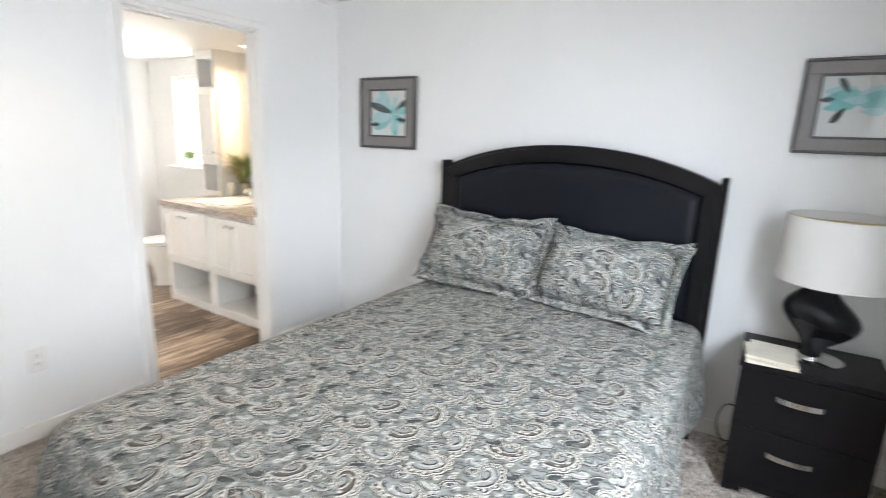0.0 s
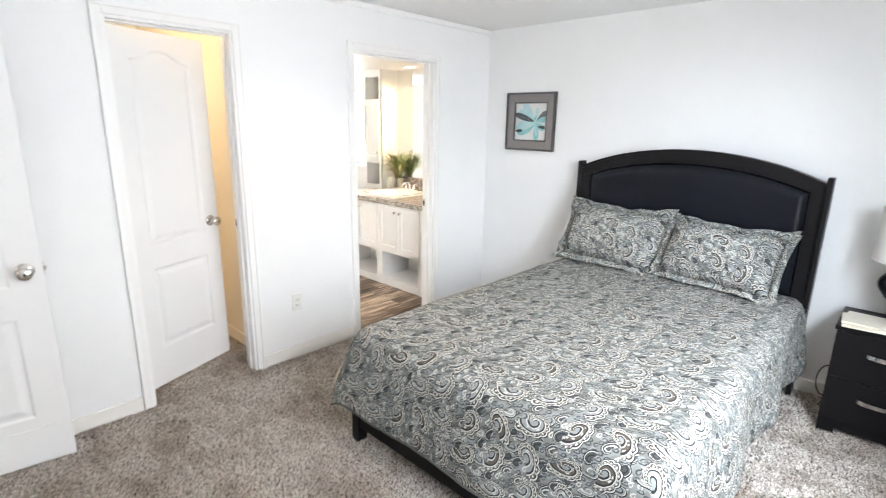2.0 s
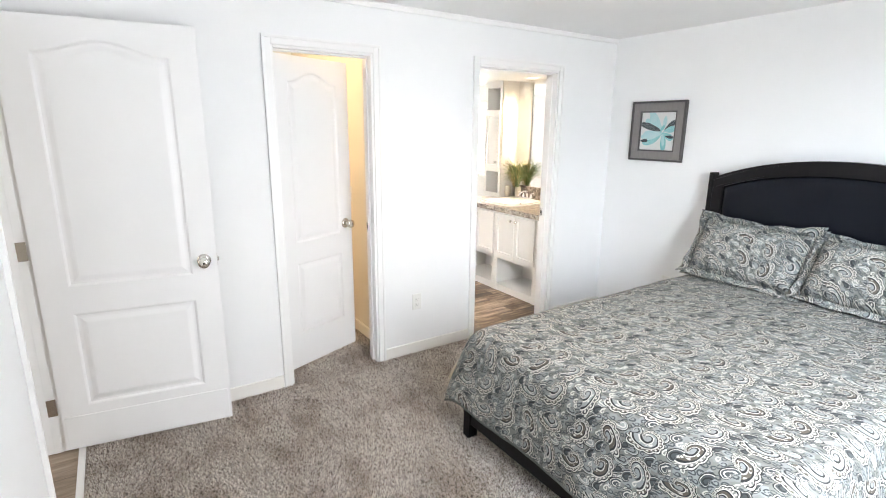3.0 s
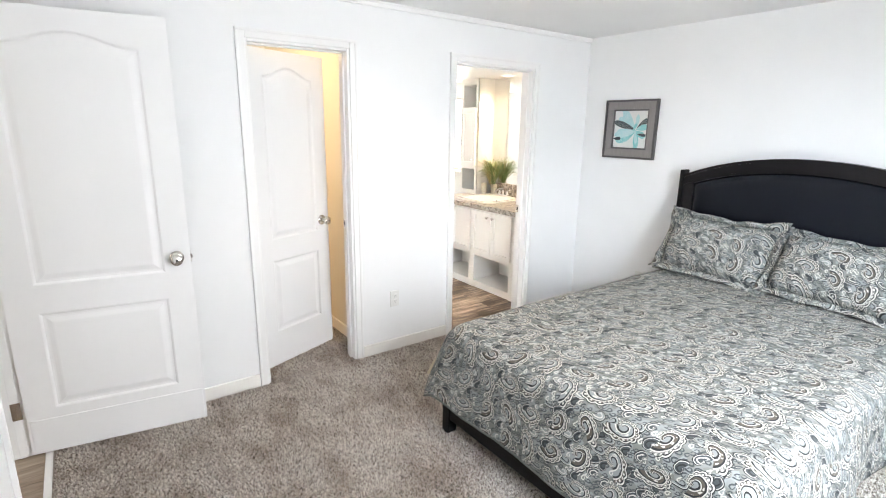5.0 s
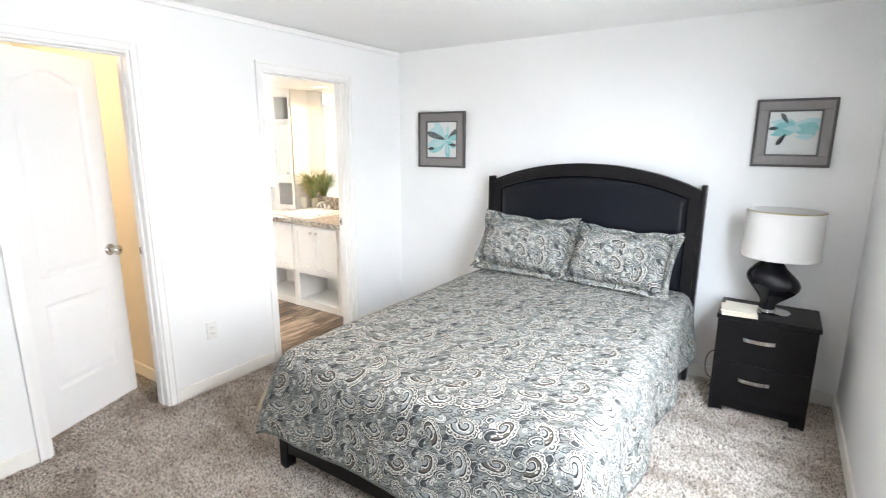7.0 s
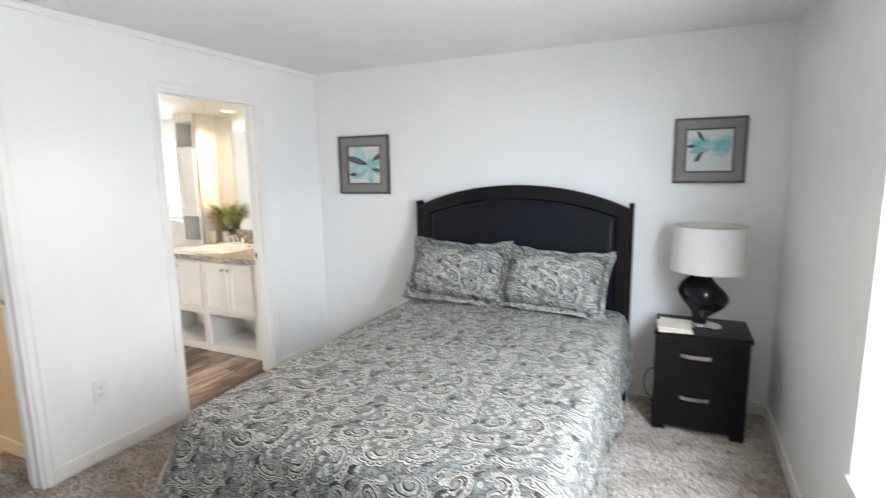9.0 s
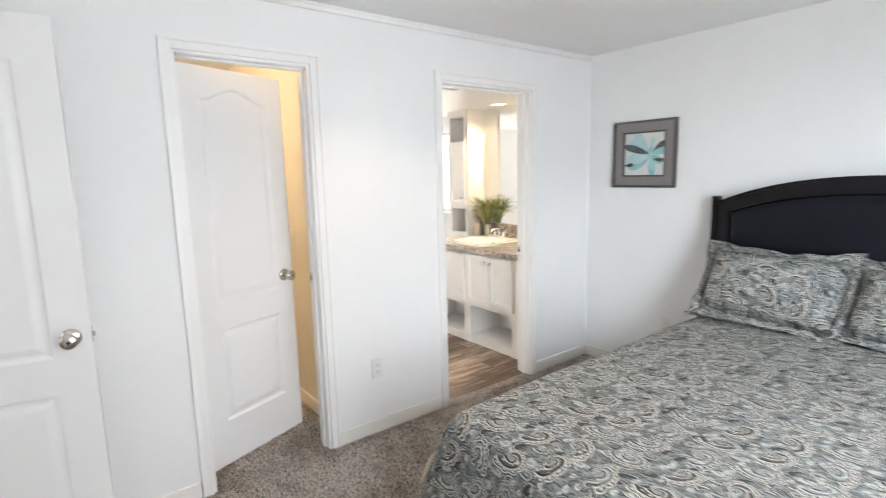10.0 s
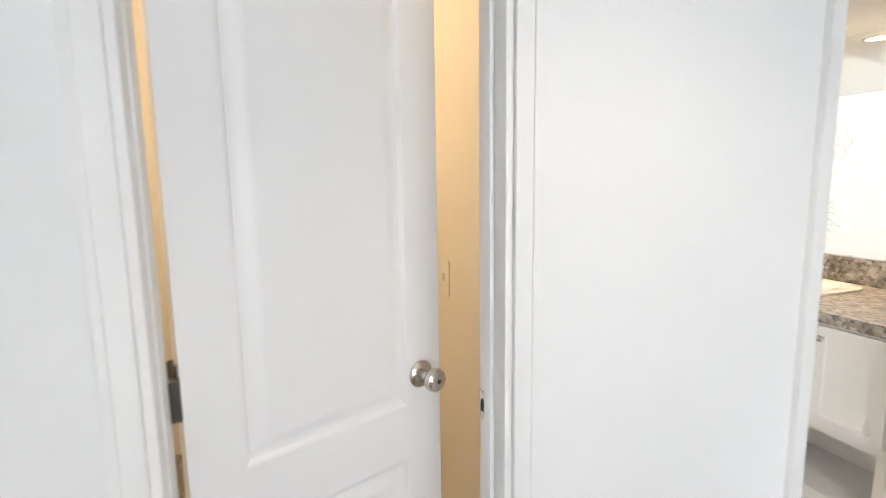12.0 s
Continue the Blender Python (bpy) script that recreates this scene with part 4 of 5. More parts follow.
def twisted(n=56, m=64):
    """An S-shaped body: oval rings that swing from side to side as they rise."""
    bm = bmesh.new()
    prof = ((0.0, 0.042, 0.038, -0.036), (0.10, 0.035, 0.034, -0.039), (0.17, 0.042, 0.038, -0.028), (0.25, 0.064, 0.054, -0.014), (0.35, 0.098, 0.076, -0.006), (0.46, 0.122, 0.092, -0.012), (0.54, 0.126, 0.096, -0.024),
            (0.63, 0.116, 0.090, -0.038), (0.73, 0.088, 0.070, -0.048), (0.82, 0.060, 0.052, -0.048), (0.91, 0.045, 0.042, -0.034), (1.0, 0.044, 0.040, -0.014))
    zs = [p[0] for p in prof]
    rings = []
    for j in range(m + 1):
        h = j / m
        a, b, c = (smooth_at(h, zs, [p[i] for p in prof]) for i in (1, 2, 3))
        tw = radians(-70 * (h - 0.5))
        ring = []
        for i in range(n):
            th = 2 * math.pi * i / n
            # one sharper edge winds round the belly
            r = 1 + 0.03 * max(0.0, math.cos(th - tw)) ** 2 * math.sin(math.pi * h)
            ring.append(bm.verts.new((0.7 * c + 1.06 * a * r * math.cos(th), b * r * math.sin(th), 0.010 + 0.335 * h - 0.009 * math.cos(th + 0.3) * math.sin(math.pi * h))))
        rings.append(ring)
    for a, b in zip(rings, rings[1:]):
        for i in range(n):
            bm.faces.new((a[i], a[(i + 1) % n], b[(i + 1) % n], b[i]))
    bm.faces.new(rings[0][::-1]), bm.faces.new(rings[-1])
    return bm


part("body", twisted(), ceramic_black, lp, "glossy black ceramic", True)
part("collar", lathe(((0.043, 0.010), (0.045, 0.014), (0.044, 0.022), (0.040, 0.024)), 28, m=pose(-0.026, 0, 0)), chrome, lp, "", True)
part("stem", tube([(-0.014, 0, 0.343), (-0.006, 0, 0.42), (0.0, 0, 0.50), (0, 0, 0.575)], 0.006), brass, lp)
sh = part("shade", lathe(((0.194, 0.332), (0.188, 0.594), (0.1855, 0.594), (0.1915, 0.332), (0.194, 0.332)), 64, close=False), SHADE, lp, "white linen drum shade", True)
for z, r in ((0.334, 0.1945), (0.592, 0.1885)):
    part("shade_rim", tube([(r * math.cos(a), r * math.sin(a), z) for a in np.linspace(0, 2 * math.pi, 49)], 0.0025, 6), brass if z > 0.5 else SHADE, sh)
part("spider", tube([(-0.186, 0, 0.575), (0, 0, 0.575), (0.186, 0, 0.575)], 0.002, 6), brass, sh)
part("bulb", lathe(((0.012, 0.43), (0.014, 0.45), (0.030, 0.49), (0.026, 0.52), (0.004, 0.535)), 16), porcelain, lp, "", True)
# flex that runs down behind the nightstand
cord = [(-0.062 - 0.045 * math.sin(a), 3.03 - 0.02 * math.cos(a), 0.16 - 0.085 * math.cos(a) + 0.02) for a in np.linspace(-0.6, 3.4, 22)] + [(-0.02, 3.16, 0.235)]
thing("lamp_cord", "thin black power cord looped behind the nightstand", "cord", bm=tube([(-0.05, 3.05, 0.006), (-0.075, 3.04, 0.02)] + cord, 0.0032, 6), material=plastic_dark)


# ---- framed prints ----
def blob(points, z):
    bm = bmesh.new()
    top = [bm.verts.new((x, -z, y)) for x, y in points]
    bm.faces.new(top)
    r = bmesh.ops.extrude_face_region(bm, geom=list(bm.faces))
    for v in r["geom"]:
        if isinstance(v, bmesh.types.BMVert):
            v.co.y += 0.0008
    return bm


def petal(cx, cy, ang, length, width, z, seed, taper=1.0):
    pts = []
    for i in range(28):
        a = 2 * math.pi * i / 28
        u = 0.5 - 0.5 * math.cos(a)
        w = math.sin(a) * width / 2 * (u ** 0.45 if taper > 0.5 else 1.0)
        k = 1 + 0.10 * noise.noise(Vector((math.cos(a) * 2, math.sin(a) * 2, seed)))
        x, y = u * length * k, w * k
        c, s = math.cos(radians(ang)), math.sin(radians(ang))
        pts.append((cx + c * x - s * y, cy + s * x + c * y))
    return blob(pts, z)


def framed(name, label, m, w, h, petals):
    """A print in a grey frame; the front faces -y, the back lies on the wall at y = 0."""
    ob = thing(name, label, "picture", m, "framed prints over the bed")

    def ring(nm, d0, d1, y0, y1, mat, bevel):
        for x0, x1, z0, z1 in ((-w / 2 + d0, w / 2 - d0, h / 2 - d1, h / 2 - d0), (-w / 2 + d0, w / 2 - d0, -h / 2 + d0, -h / 2 + d1), (-w / 2 + d0, -w / 2 + d1, -h / 2 + d1, h / 2 - d1), (w / 2 - d1, w / 2 - d0, -h / 2 + d1, h / 2 - d1)):
            part(nm, box(bmesh.new(), x0, x1, -y1, -y0, z0, z1, bevel), mat, ob)
    e = w / 0.466
    ring("outer_edge", 0.0, 0.016 * e, 0.0, 0.030, FRAME_DARK, 0.003)
    ring("frame", 0.016 * e, 0.074 * e, 0.0, 0.022, FRAME, 0.003)
    ring("inner_lip", 0.074 * e, 0.086 * e, 0.0, 0.017, FRAME_DARK, 0.002)
    d = 0.086 * e
    pr = part("print", boxes((-w / 2 + d, w / 2 - d, -0.008, -0.003, -h / 2 + d, h / 2 - d)), print_paper, ob, "white paper with painted teal petals")
    s = (w - 2 * d) / 0.29
    for i, (mat, cx, cy, a, ln, wd) in enumerate(petals):
        part("petal", petal(cx * s, cy * s, a, ln * s, wd * s, 0.0086 + 0.0006 * i, i * 3.1 + w), mat, pr)
    g = part("glass", boxes((-w / 2 + d, w / 2 - d, -0.0155, -0.0135, -h / 2 + d, h / 2 - d)), GLASS, ob)
    g.visible_shadow = False
    return ob


framed("framed_print", "grey framed print of a teal flower with dark petals", pose(-2.272, YN, 1.579), 0.468, 0.460, (
    (ink_pale, 0.045, -0.01, 128, 0.19, 0.085), (ink_pale, 0.045, -0.01, 150, 0.19, 0.09), (ink_teal, 0.05, -0.01, 202, 0.185, 0.125), (ink_pale, 0.045, -0.015, 188, 0.18, 0.09), (ink_dark, 0.045, 0.0, 163, 0.20, 0.062),
    (ink_dark, 0.055, 0.0, 40, 0.125, 0.05), (ink_pale, 0.05, 0.0, 82, 0.115, 0.04), (ink_teal, 0.055, 0.0, 14, 0.10, 0.06), (ink_teal, 0.05, -0.01, -30, 0.10, 0.06), (ink_teal, 0.055, 0.0, -86, 0.15, 0.062), (ink_pale, 0.052, -0.01, -84, 0.10, 0.03),
    (ink_dark, 0.07, -0.035, -8, 0.075, 0.03), (ink_dark, -0.143, -0.075, 4, 0.07, 0.034), (ink_teal, 0.03, -0.005, 60, 0.06, 0.03)))
framed("framed_print", "square grey framed print of teal petals and slate strokes", pose(0.185, YN, 1.620), 0.388, 0.386, (
    (ink_pale, -0.138, 0.075, -6, 0.15, 0.085), (ink_teal, -0.138, 0.035, 2, 0.16, 0.115), (ink_teal, -0.132, -0.012, 14, 0.14, 0.075), (ink_pale, 0.0, 0.062, 6, 0.142, 0.075), (ink_teal, -0.012, 0.03, 4, 0.150, 0.095), (ink_teal, 0.0, 0.012, -4, 0.13, 0.07),
    (ink_pale, 0.012, -0.022, -2, 0.105, 0.052), (ink_pale, -0.06, 0.03, 0, 0.10, 0.05),
    (ink_dark, -0.034, 0.062, 122, 0.085, 0.034), (ink_dark, -0.085, 0.036, 186, 0.058, 0.030), (ink_dark, -0.040, -0.002, 238, 0.090, 0.036)))

# ---- bathroom ----
VX0, VXM, VX1, VF, CT = -4.24, -3.61, -3.02, 2.69, 0.85


def shaker(name, x0, x1, z0, z1, y, parent, knob_x, knob_z):
    """A framed cabinet door in the plane y, front towards -y."""
    bm = box(bmesh.new(), x0, x1, y - 0.019, y, z0, z1)
    bm.normal_update()
    front = [f for f in bm.faces if f.normal.y < -0.9]
    bmesh.ops.inset_individual(bm, faces=front, thickness=0.058, depth=0.0)
    bmesh.ops.inset_individual(bm, faces=front, thickness=0.004, depth=-0.015)
    d = part(name, bm, cabinet_paint, parent)
    k = part("handle", lathe(((0.006, 0), (0.005, 0.012), (0.0125, 0.018), (0.0135, 0.023), (0.010, 0.028), (0.003, 0.029)), 16), nickel, d, "small round nickel knob", True)
    k.matrix_basis = pose(knob_x, y - 0.019, knob_z, 90)
    return d


def vanity_unit(x0, x1, label):
    ob = thing("vanity_cabinet", label, "cabinet", group="vanity cabinets")
    for a, b in ((x0, x0 + 0.016), (x1 - 0.016, x1)):
        part("side_panel", box(bmesh.new(), a, b, VF, YM - 0.004, 0.0, CT - 0.048, 0.001), cabinet_paint, ob)
    part("base_board", box(bmesh.new(), x0 + 0.016, x1 - 0.016, VF + 0.004, VF + 0.02, 0.0, 0.050, 0.002), cabinet_paint, ob)
    part("shelf", box(bmesh.new(), x0 + 0.016, x1 - 0.016, VF + 0.001, YM - 0.02, 0.051, 0.068, 0.002), cabinet_paint, ob)
    part("back_panel", boxes((x0 + 0.016, x1 - 0.016, YM - 0.30, YM - 0.29, 0.068, CT - 0.05)), cabinet_paint, ob)
    # face frame round the open niche and the doors
    for r in ((x0, x0 + 0.040, 0.0, CT - 0.048), (x1 - 0.040, x1, 0.0, CT - 0.048), (x0 + 0.04, x1 - 0.04, 0.335, 0.385), (x0 + 0.04, x1 - 0.04, 0.775, CT - 0.048), (x0 + 0.04, x1 - 0.04, 0.050, 0.070)):
        part("face_frame", box(bmesh.new(), r[0], r[1], VF - 0.002, VF + 0.016, r[2], r[3], 0.001), cabinet_paint, ob)
    part("floor_panel", boxes((x0 + 0.016, x1 - 0.016, VF + 0.016, YM - 0.30, 0.360, 0.376)), cabinet_paint, ob)
    mid = (x0 + x1) / 2
    shaker("door", x0 + 0.016, mid - 0.004, 0.368, 0.790, VF - 0.002, ob, mid - 0.036, 0.742)
    shaker("door", mid + 0.004, x1 - 0.016, 0.368, 0.790, VF - 0.002, ob, mid + 0.036, 0.742)
    return ob


vanity_unit(VX0, VXM, "white shaker vanity cabinet with an open shelf, beside the toilet")
vanity_unit(VXM + 0.001, VX1, "white shaker vanity cabinet with an open shelf, under the sink")
thing("filler_panel", "white filler panel between vanity and wall", "panel", bm=box(bmesh.new(), VX1 + 0.001, XB - 0.002, VF - 0.001, VF + 0.018, 0, CT - 0.048, 0.001), material=cabinet_paint)

SX0, SX1, SY0, SY1 = -4.0, -3.46, 2.742, 3.262
ct = thing("countertop", "brown granite-look laminate countertop with a backsplash", "countertop")
part("slab", boxes((VX0 - 0.02, SX0 + 0.02, VF - 0.028, YM - 0.002, CT - 0.045, CT), (SX1 - 0.02, XB - 0.003, VF - 0.028, YM - 0.002, CT - 0.045, CT), (SX0 + 0.02, SX1 - 0.02, VF - 0.028, SY0 + 0.02, CT - 0.045, CT), (SX0 + 0.02, SX1 - 0.02, SY1 - 0.02, YM - 0.002, CT - 0.045, CT)), GRANITE, ct)
part("backsplash", box(bmesh.new(), VX0 + 0.14, -3.315, YM - 0.022, YM - 0.002, CT, 0.982, 0.003), GRANITE, ct)


def basin(bm, x0, x1, y0, y1):
    """A drop-in sink: a raised rounded rim that falls into a bowl."""
    cx, cy, hx, hy = (x0 + x1) / 2, (y0 + y1) / 2, (x1 - x0) / 2, (y1 - y0) / 2
    n = 48
    rings = []
    for s, z, e, dy in ((1.0, CT + 0.001, 7, 0), (1.0, CT + 0.010, 7, 0), (0.975, CT + 0.016, 7, 0), (0.86, CT + 0.016, 5, -0.030), (0.80, CT + 0.008, 4, -0.035), (0.74, CT - 0.030, 3.4, -0.035), (0.62, CT - 0.100, 2.8, -0.035), (0.40, CT - 0.135, 2.2, -0.035), (0.08, CT - 0.142, 2, -0.035)):
        ring = []
        for i in range(n):
            a = 2 * math.pi * i / n
            c, q = math.cos(a), math.sin(a)
            ring.append(bm.verts.new((cx + hx * s * math.copysign(abs(c) ** (2 / e), c), cy + dy + hy * s * math.copysign(abs(q) ** (2 / e), q) * (1.0 if dy == 0 else 0.93), z)))
        rings.append(ring)
    for a, b in zip(rings, rings[1:]):
        for i in range(n):
            bm.faces.new((a[i], a[(i + 1) % n], b[(i + 1) % n], b[i]))
    bm.faces.new(rings[-1])
    return bm


sink = thing("sink", "white drop-in bathroom sink set into the countertop", "sink")
part("bowl", basin(bmesh.new(), SX0, SX1, SY0, SY1), porcelain, sink, "", True)
part("drain", lathe(((0.022, CT - 0.141), (0.022, CT - 0.138), (0.014, CT - 0.139)), 20, m=pose((SX0 + SX1) / 2, (SY0 + SY1) / 2 - 0.035, 0)), chrome, sink)
part("overflow", lathe(((0.009, 0), (0.009, 0.003)), 12, m=pose((SX0 + SX1) / 2, 3.115, CT - 0.028, 62)), plastic_dark, sink)

fx, fy, fz = -3.745, 3.222, CT + 0.016
fa = thing("faucet", "chrome two-handle faucet on the sink", "faucet")
part("base", box(bmesh.new(), fx - 0.085, fx + 0.085, fy - 0.025, fy + 0.025, fz, fz + 0.022, 0.009), chrome, fa, "", True)
part("spout", tube([(fx, fy, fz + 0.015), (fx, fy - 0.004, fz + 0.060), (fx, fy - 0.030, fz + 0.082), (fx, fy - 0.075, fz + 0.080), (fx, fy - 0.115, fz + 0.060), (fx, fy - 0.122, fz + 0.045)], [0.016, 0.015, 0.014, 0.013, 0.012, 0.011], 14), chrome, fa, "", True)
for s in (-1, 1):
    h = part("handle", lathe(((0.020, 0.02), (0.019, 0.032), (0.014, 0.048), (0.012, 0.060), (0.004, 0.064)), 18, m=pose(fx + s * 0.058, fy, fz)), chrome, fa, "", True)
    part("lever", tube([(fx + s * 0.058, fy, fz + 0.056), (fx + s * 0.085, fy - 0.012, fz + 0.070), (fx + s * 0.118, fy - 0.026, fz + 0.074)], [0.008, 0.007, 0.005], 10), chrome, h, "", True)

mir = thing("wall_mirror", "wide frameless mirror over the vanity", "mirror", bm=box(bmesh.new(), -4.095, -3.0, YM - 0.008, YM - 0.003, 0.984, BZ - 0.0005, 0.001), material=MIRROR)


def tower(x0, x1, knob_left, label, cubbies=True):
    yf, zt = 3.13, 2.083
    ob = thing("storage_tower", label, "cabinet", group="counter towers")
    for a, b in ((x0, x0 + 0.018), (x1 - 0.018, x1)):
        part("side_panel", box(bmesh.new(), a, b, yf, YM - (0.010 if x1 > -4.0 else 0.001), CT + 0.001, zt, 0.001), cabinet_paint, ob)
    part("back_panel", boxes((x0 + 0.018, x1 - 0.018, YM - 0.018, YM - 0.010, CT + 0.001, zt)), cabinet_paint, ob)
    for z in (CT + 0.012, 1.135, 1.165, 1.755, zt - 0.06):
        part("shelf", boxes((x0 + 0.018, x1 - 0.018, yf + 0.008, YM - 0.02, z - 0.008, z + 0.008)), cabinet_paint, ob)
    if not cubbies:
        shaker("door", x0 + 0.018, x1 - 0.018, CT + 0.02, 1.150, yf - 0.002, ob, x0 + 0.046, 1.08)
        shaker("door", x0 + 0.018, x1 - 0.018, 1.772, zt - 0.02, yf - 0.002, ob, x0 + 0.046, 1.85)
    for r in ((x0, x0 + 0.036, CT + 0.001, zt), (x1 - 0.036, x1, CT + 0.001, zt), (x0 + 0.036, x1 - 0.036, CT + 0.001, 0.895), (x0 + 0.036, x1 - 0.036, 1.125, 1.17), (x0 + 0.036, x1 - 0.036, 1.745, 1.785), (x0 + 0.036, x1 - 0.036, 2.02, zt)):
        part("face_frame", box(bmesh.new(), r[0], r[1], yf - 0.002, yf + 0.016, r[2], r[3], 0.001), cabinet_paint, ob)
    shaker("door", x0 + 0.018, x1 - 0.018, 1.160, 1.762, yf - 0.002, ob, x0 + 0.046 if knob_left else x1 - 0.046, 1.235)
    return ob


tower(-4.385, -4.10, False, "white storage tower with open cubbies on the counter")
tower(-3.312, -2.99, True, "white storage tower on the counter beside the doorway", False)

# only the middle vanity light has a known place; the outer two are added
for label, group, m in [("round recessed light over the vanity, switched on, outer two of the row added", "vanity downlights", pose(x, 3.17, BZ)) for x in (-4.22, -3.70, -3.18)] + [
        ("round recessed light in the bedroom ceiling, switched on", "bedroom downlights", pose(x, 1.155, H)) for x in (-1.99, -0.15)]:
    dl = thing("downlight", label, "light fixture", m, group)
    part("trim_ring", lathe(((0.066, -0.004), (0.068, 0.0), (0.052, -0.006), (0.050, -0.001)), 32, close=False), trim_paint, dl)
    part("lens", lathe(((0.051, -0.003), (0.050, -0.0045)), 32), DOWNLIGHT, dl, "glowing warm lens")


vent = thing("ceiling_vent", "grey slatted vent grille in the bathroom ceiling", "vent", pose(-3.16, 2.20, BZ))
for r in ((-0.13, 0.13, -0.13, -0.112), (-0.13, 0.13, 0.112, 0.13), (-0.13, -0.112, -0.112, 0.112), (0.112, 0.13, -0.112, 0.112)):
    part("frame", box(bmesh.new(), *r, -0.008, 0.0, 0.002), plastic_white, vent)
for i in range(9):
    part("slat", box(bmesh.new(), -0.112, 0.112, -0.009, 0.009, -0.0015, 0.0015, m=pose(0, -0.096 + 0.024 * i, -0.004, 32)), plastic_white, vent)
part("backing", boxes((-0.112, 0.112, -0.112, 0.112, -0.0012, -0.0002)), vent_grey, vent)

# ---- plants ----
def blades(n, length, spread, rise, width, seed, bm=None, origin=(0, 0, 0)):
    """Thin arching leaves from one point."""
    rnd = random.Random(seed)
    bm = bm or bmesh.new()
    for _ in range(n):
        a, tilt = rnd.uniform(0, 2 * math.pi), rnd.uniform(0.15, 1.0) ** 0.8
        ln, w = length * rnd.uniform(0.55, 1.1), width * rnd.uniform(0.6, 1.2)
        droop = rnd.uniform(0.3, 1.1) * spread
        prev = None
        oa, orad = rnd.uniform(0, 6.28), rnd.uniform(0, 0.12) * length
        start = Vector(origin) + Vector((math.cos(oa) * orad, math.sin(oa) * orad, rnd.uniform(0, 0.35) * length))
        side = Vector((-math.sin(a + rnd.uniform(-0.6, 0.6)), math.cos(a), rnd.uniform(-0.4, 0.4))).normalized()
        for j in range(6):
            u = j / 5
            out = tilt * spread * ln * u + droop * 0.4 * ln * u * u
            z = rise * ln * u - droop * 1.55 * ln * u ** 2.3
            c = start + Vector((math.cos(a) * out, math.sin(a) * out, z)) + 0.006 * Vector((rnd.uniform(-1, 1), rnd.uniform(-1, 1), rnd.uniform(-1, 1)))
            h = w * (math.sin(math.pi * (0.12 + 0.86 * u)) ** 0.8) / 2
            cur = (bm.verts.new(c - side * h), bm.verts.new(c + side * h + Vector((0, 0, 0.001))))
            if prev:
                bm.faces.new((prev[0], prev[1], cur[1], cur[0]))
            prev = cur
    return bm


vp = thing("vase_plant", "bushy green grass plant in a speckled stoneware vase", "plant", pose(-3.985, 3.296, CT + 0.002))
part("vase", lathe(((0.030, 0), (0.034, 0.004), (0.036, 0.05), (0.033, 0.095), (0.031, 0.118), (0.027, 0.118), (0.028, 0.09), (0.03, 0.03)), 28), vase_white, vp, "speckled cream stoneware vase", True)
part("foliage", blades(320, 0.185, 0.95, 1.95, 0.0085, 4, origin=(0.01, -0.02, 0.11)), LEAF, vp, "thin arching green leaves")
part("dry_sprig", blades(110, 0.22, 0.95, 1.8, 0.0065, 9, origin=(-0.03, -0.02, 0.10)), LEAF_PALE, vp, "pale dried sprigs")
thing("ceramic_jar", "plain cream ceramic jar beside the plant on the counter", "jar", pose(-4.048, 3.205, CT + 0.002),
      bm=lathe(((0.026, 0), (0.030, 0.004), (0.036, 0.05), (0.036, 0.10), (0.030, 0.128), (0.026, 0.128), (0.031, 0.098), (0.031, 0.05), (0.02, 0.01)), 28), material=vase_white, smooth=True)
sp = thing("sill_plant", "small leafy plant in a white pot on the window sill", "plant", pose(-4.845, 3.30, 1.0602))
part("pot", lathe(((0.030, 0), (0.034, 0.004), (0.046, 0.085), (0.046, 0.092), (0.040, 0.092), (0.038, 0.075)), 24), pot_white, sp, "white tapered pot", True)
part("soil", lathe(((0.039, 0.070), (0.039, 0.074)), 20), soil, sp)
part("foliage", blades(110, 0.13, 0.75, 0.85, 0.020, 13, origin=(0, 0, 0.075)), LEAF, sp, "short round green leaves")

# ---- toilet ----
to = thing("toilet", "white toilet with closed lid beside the vanity", "toilet", pose(-4.70, 0, 0))


def oval_stack(rows, n=36):
    bm = bmesh.new()
    rings = []
    for cy, a, b, z in rows:
        rings.append([bm.verts.new((a * math.cos(2 * math.pi * i / n), cy + b * math.sin(2 * math.pi * i / n), z)) for i in range(n)])
    for p, q in zip(rings, rings[1:]):
        for i in range(n):
            bm.faces.new((p[i], p[(i + 1) % n], q[(i + 1) % n], q[i]))
    bm.faces.new(rings[0][::-1]), bm.faces.new(rings[-1])
    return bm


part("bowl", oval_stack(((2.99, 0.115, 0.20, 0.0), (2.99, 0.105, 0.19, 0.05), (2.97, 0.11, 0.19, 0.16), (2.94, 0.165, 0.225, 0.30), (2.935, 0.185, 0.24, 0.375), (2.935, 0.185, 0.24, 0.388))), porcelain, to, "", True)
part("seat", oval_stack(((2.935, 0.188, 0.243, 0.392), (2.935, 0.192, 0.247, 0.400), (2.935, 0.190, 0.245, 0.410))), porcelain, to, "", True)
part("lid", oval_stack(((2.937, 0.188, 0.243, 0.413), (2.937, 0.190, 0.245, 0.422), (2.937, 0.175, 0.230, 0.430))), porcelain, to, "", True)
part("tank", box(bmesh.new(), -0.215, 0.215, 3.165, 3.345, 0.36, 0.72, 0.02), porcelain, to, "", True)
part("tank_lid", box(bmesh.new(), -0.225, 0.225, 3.155, 3.350, 0.722, 0.755, 0.012), porcelain, to, "", True)
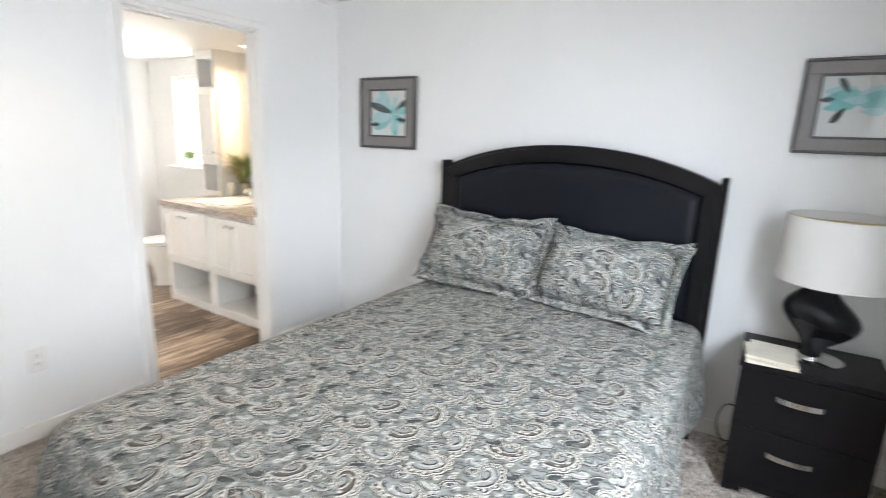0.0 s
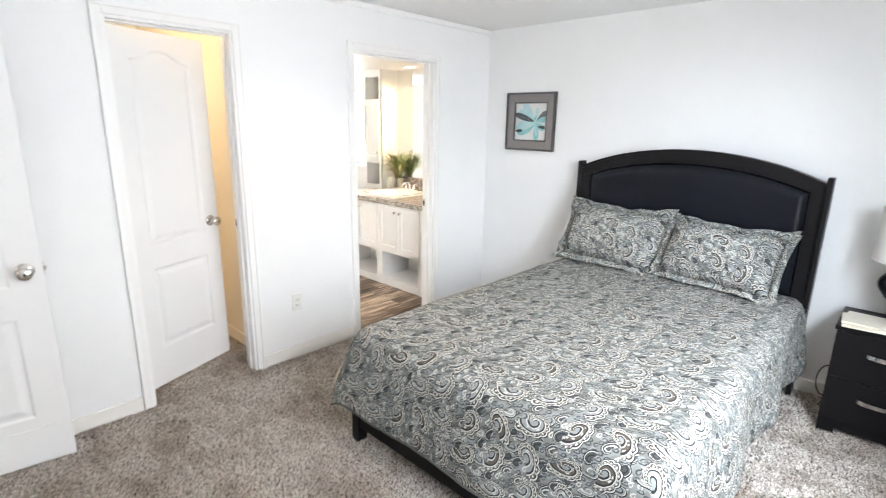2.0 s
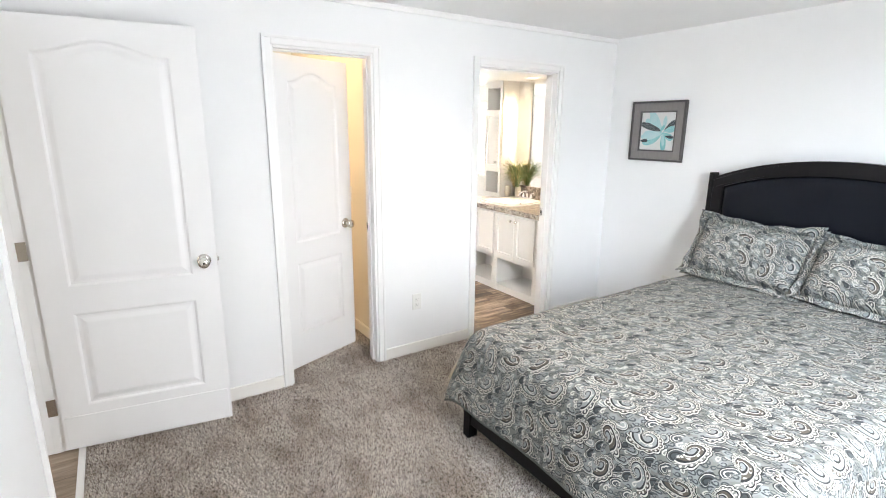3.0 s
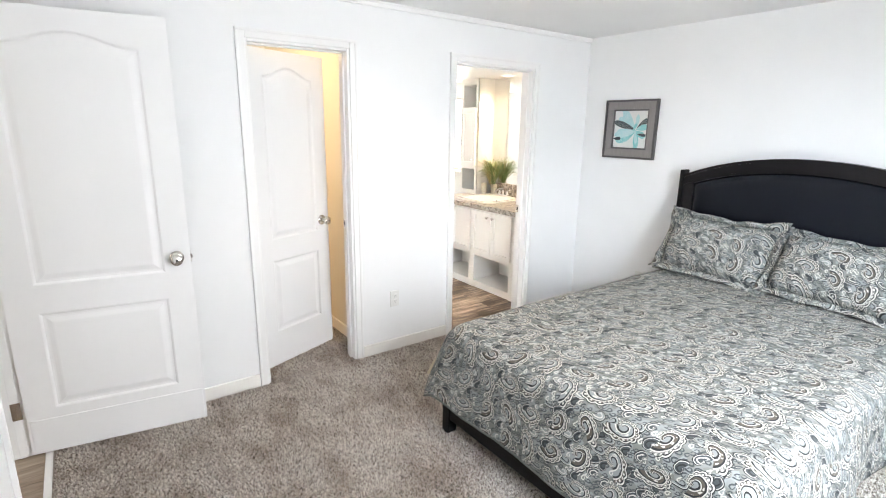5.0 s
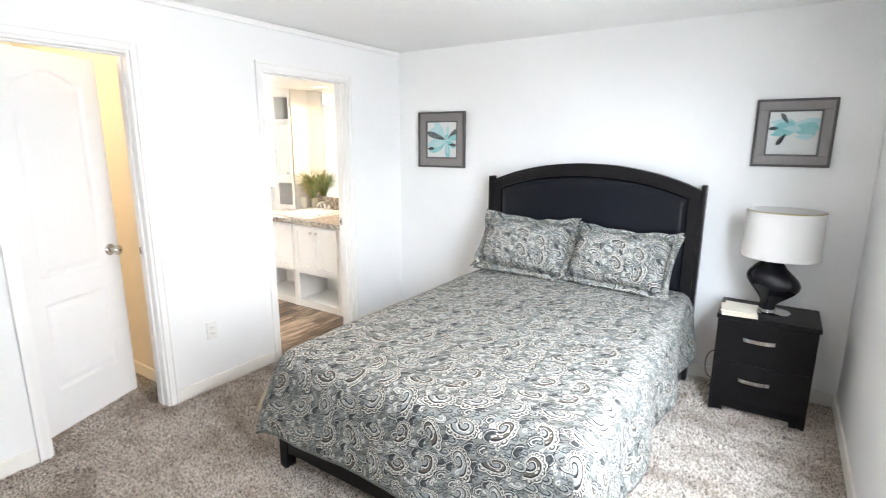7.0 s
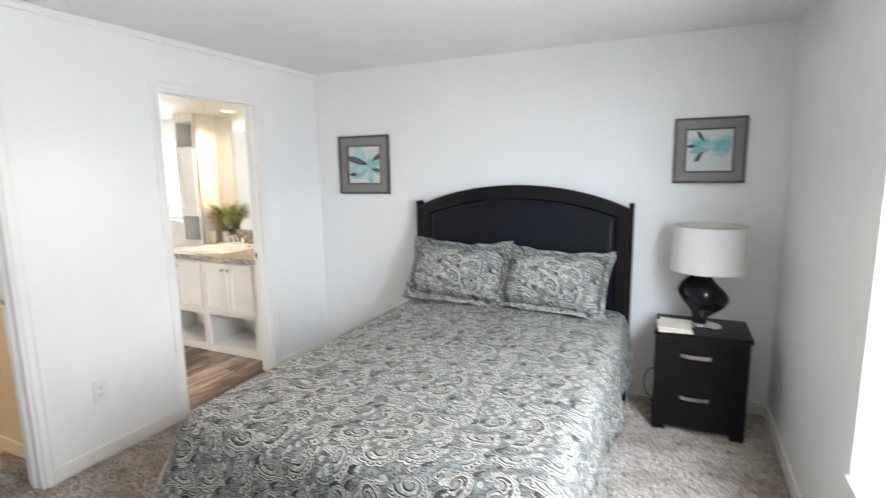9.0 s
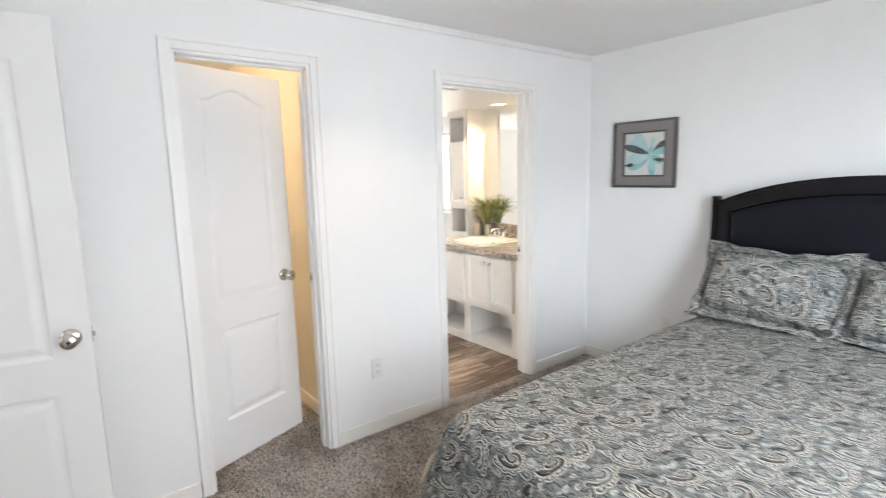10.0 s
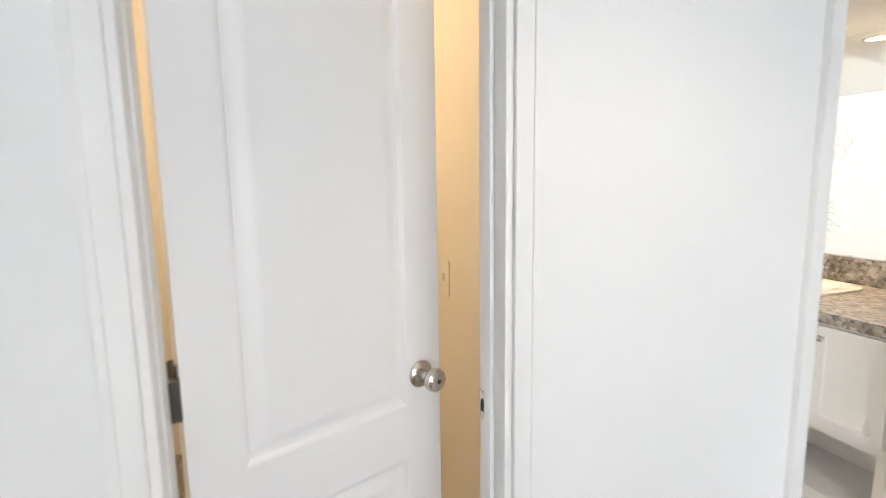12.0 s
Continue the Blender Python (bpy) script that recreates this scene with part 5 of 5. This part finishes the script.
part("flush_lever", tube([(-0.16, 3.165, 0.66), (-0.16, 3.140, 0.66), (-0.10, 3.135, 0.655)], 0.006), chrome, to)

# flower ornament on the wall that the mirror shows
art = thing("flower_ornament", "white openwork metal flower hung on the bathroom wall", "wall decoration", pose(-5.19, 1.195, 1.68, 0, 0, 0))
for i in range(8):
    a = 2 * math.pi * i / 8
    loop = []
    for t in np.linspace(0, 2 * math.pi, 20):
        r, w = 0.115 + 0.075 * math.cos(t), 0.055 * math.sin(t)
        loop.append((r * math.cos(a) - w * math.sin(a), 0.012, r * math.sin(a) + w * math.cos(a)))
    part("petal", tube(loop, 0.0055, 6), pot_white, art)
part("centre", lathe(((0.036, 0), (0.034, 0.010), (0.020, 0.018)), 20, m=pose(0, 0.004, 0, -90)), pot_white, art)


# ---- floor pieces ----
def planks(parent, x0, x1, y0, y1, width, length, mat, seed):
    """Boards that run along y, with staggered ends and a fine joint."""
    rnd = random.Random(seed)
    shapes = {}
    x = x0
    while x < x1 - 0.001:
        w = min(width, x1 - x)
        y = y0 - rnd.uniform(0, length)
        while y < y1:
            a, b = max(y, y0), min(y + length, y1)
            y += length
            if b - a < 0.02:
                continue
            key = (round(w, 3), round(b - a, 3))
            if key not in shapes:
                shapes[key] = mesh_of("plank", box(bmesh.new(), 0.0008, key[0] - 0.0008, 0.0008, key[1] - 0.0008, 0, 0.006), mat)
            ob = new("plank", shapes[key])
            ob.parent = parent
            ob.matrix_basis = pose(x, a, -0.010)
        x += w


bath_floor = structure("bath_floor", boxes((-5.6, XW - 0.052, 1.195, YM, -0.12, -0.011)), plastic_dark, "dark weathered wood-look vinyl plank floor", "floor")
planks(bath_floor, -5.6, XW - 0.052, 1.195, YM, 0.152, 0.914, PLANK, 3)
hall_floor = structure("hall_floor", boxes((-2.74, -0.9, -2.9, -0.732, -0.12, -0.011)), plastic_dark, "light wood-look vinyl plank hallway floor", "floor")
planks(hall_floor, -2.74, -0.9, -2.9, -0.732, 0.152, 0.914, HALL_PLANK, 8)
structure("threshold_1", box(bmesh.new(), ENT[0], ENT[1], -0.742, -0.712, -0.008, 0.006, 0.003), trim_paint, "pale carpet threshold strip", "trim")


# ---- carpet pile ----
def pile(rects, gap, seed):
    """Yarn ends over the open floor: leaning twisted slips, in one mesh."""
    rng = np.random.default_rng(seed)
    spots = []
    for x0, x1, y0, y1 in rects:
        gx, gy = np.meshgrid(np.arange(x0, x1, gap), np.arange(y0, y1, gap))
        spots.append(np.stack([gx.ravel(), gy.ravel()], 1))
    p = np.concatenate(spots)
    p = p + rng.uniform(-0.6, 0.6, p.shape) * gap
    n = len(p)
    a, lean, dirn = rng.uniform(0, 2 * math.pi, n), rng.uniform(0.004, 0.013, n), rng.uniform(0, 2 * math.pi, n)
    h, w = rng.uniform(0.006, 0.014, n), rng.uniform(0.0013, 0.0028, n)
    wx, wy = np.cos(a) * w, np.sin(a) * w
    tx, ty = np.cos(dirn) * lean, np.sin(dirn) * lean
    co = np.zeros((n, 4, 3))
    co[:, 0] = np.stack([p[:, 0] - wx, p[:, 1] - wy, np.full(n, -0.001)], 1)
    co[:, 1] = np.stack([p[:, 0] + wx, p[:, 1] + wy, np.full(n, -0.001)], 1)
    co[:, 2] = np.stack([p[:, 0] + tx + wy * 0.9, p[:, 1] + ty - wx * 0.9, h], 1)
    co[:, 3] = np.stack([p[:, 0] + tx - wy * 0.9, p[:, 1] + ty + wx * 0.9, h * 0.92], 1)
    me = bpy.data.meshes.new("carpet_pile")
    me.vertices.add(4 * n), me.loops.add(4 * n), me.polygons.add(n)
    me.vertices.foreach_set("co", co.ravel())
    me.loops.foreach_set("vertex_index", np.arange(4 * n, dtype=np.int32))
    me.polygons.foreach_set("loop_start", np.arange(0, 4 * n, 4, dtype=np.int32))
    me.update(calc_edges=True)
    me.materials.append(PILE)
    ob = new("carpet_pile", me)
    return tagged(ob, "short twisted taupe and grey carpet yarn ends", "carpet", kind="stuff")


pile(((XW + 0.02, -1.62, -0.70, YN - 0.02), (-1.62, XR - 0.02, -0.70, 1.25), (-0.36, XR - 0.02, 1.25, YN - 0.02), (-3.3, XW - 0.0, 0.40, 0.94), (-3.3, XB - 0.01, 0.94, 1.06)), 0.0055, 11)
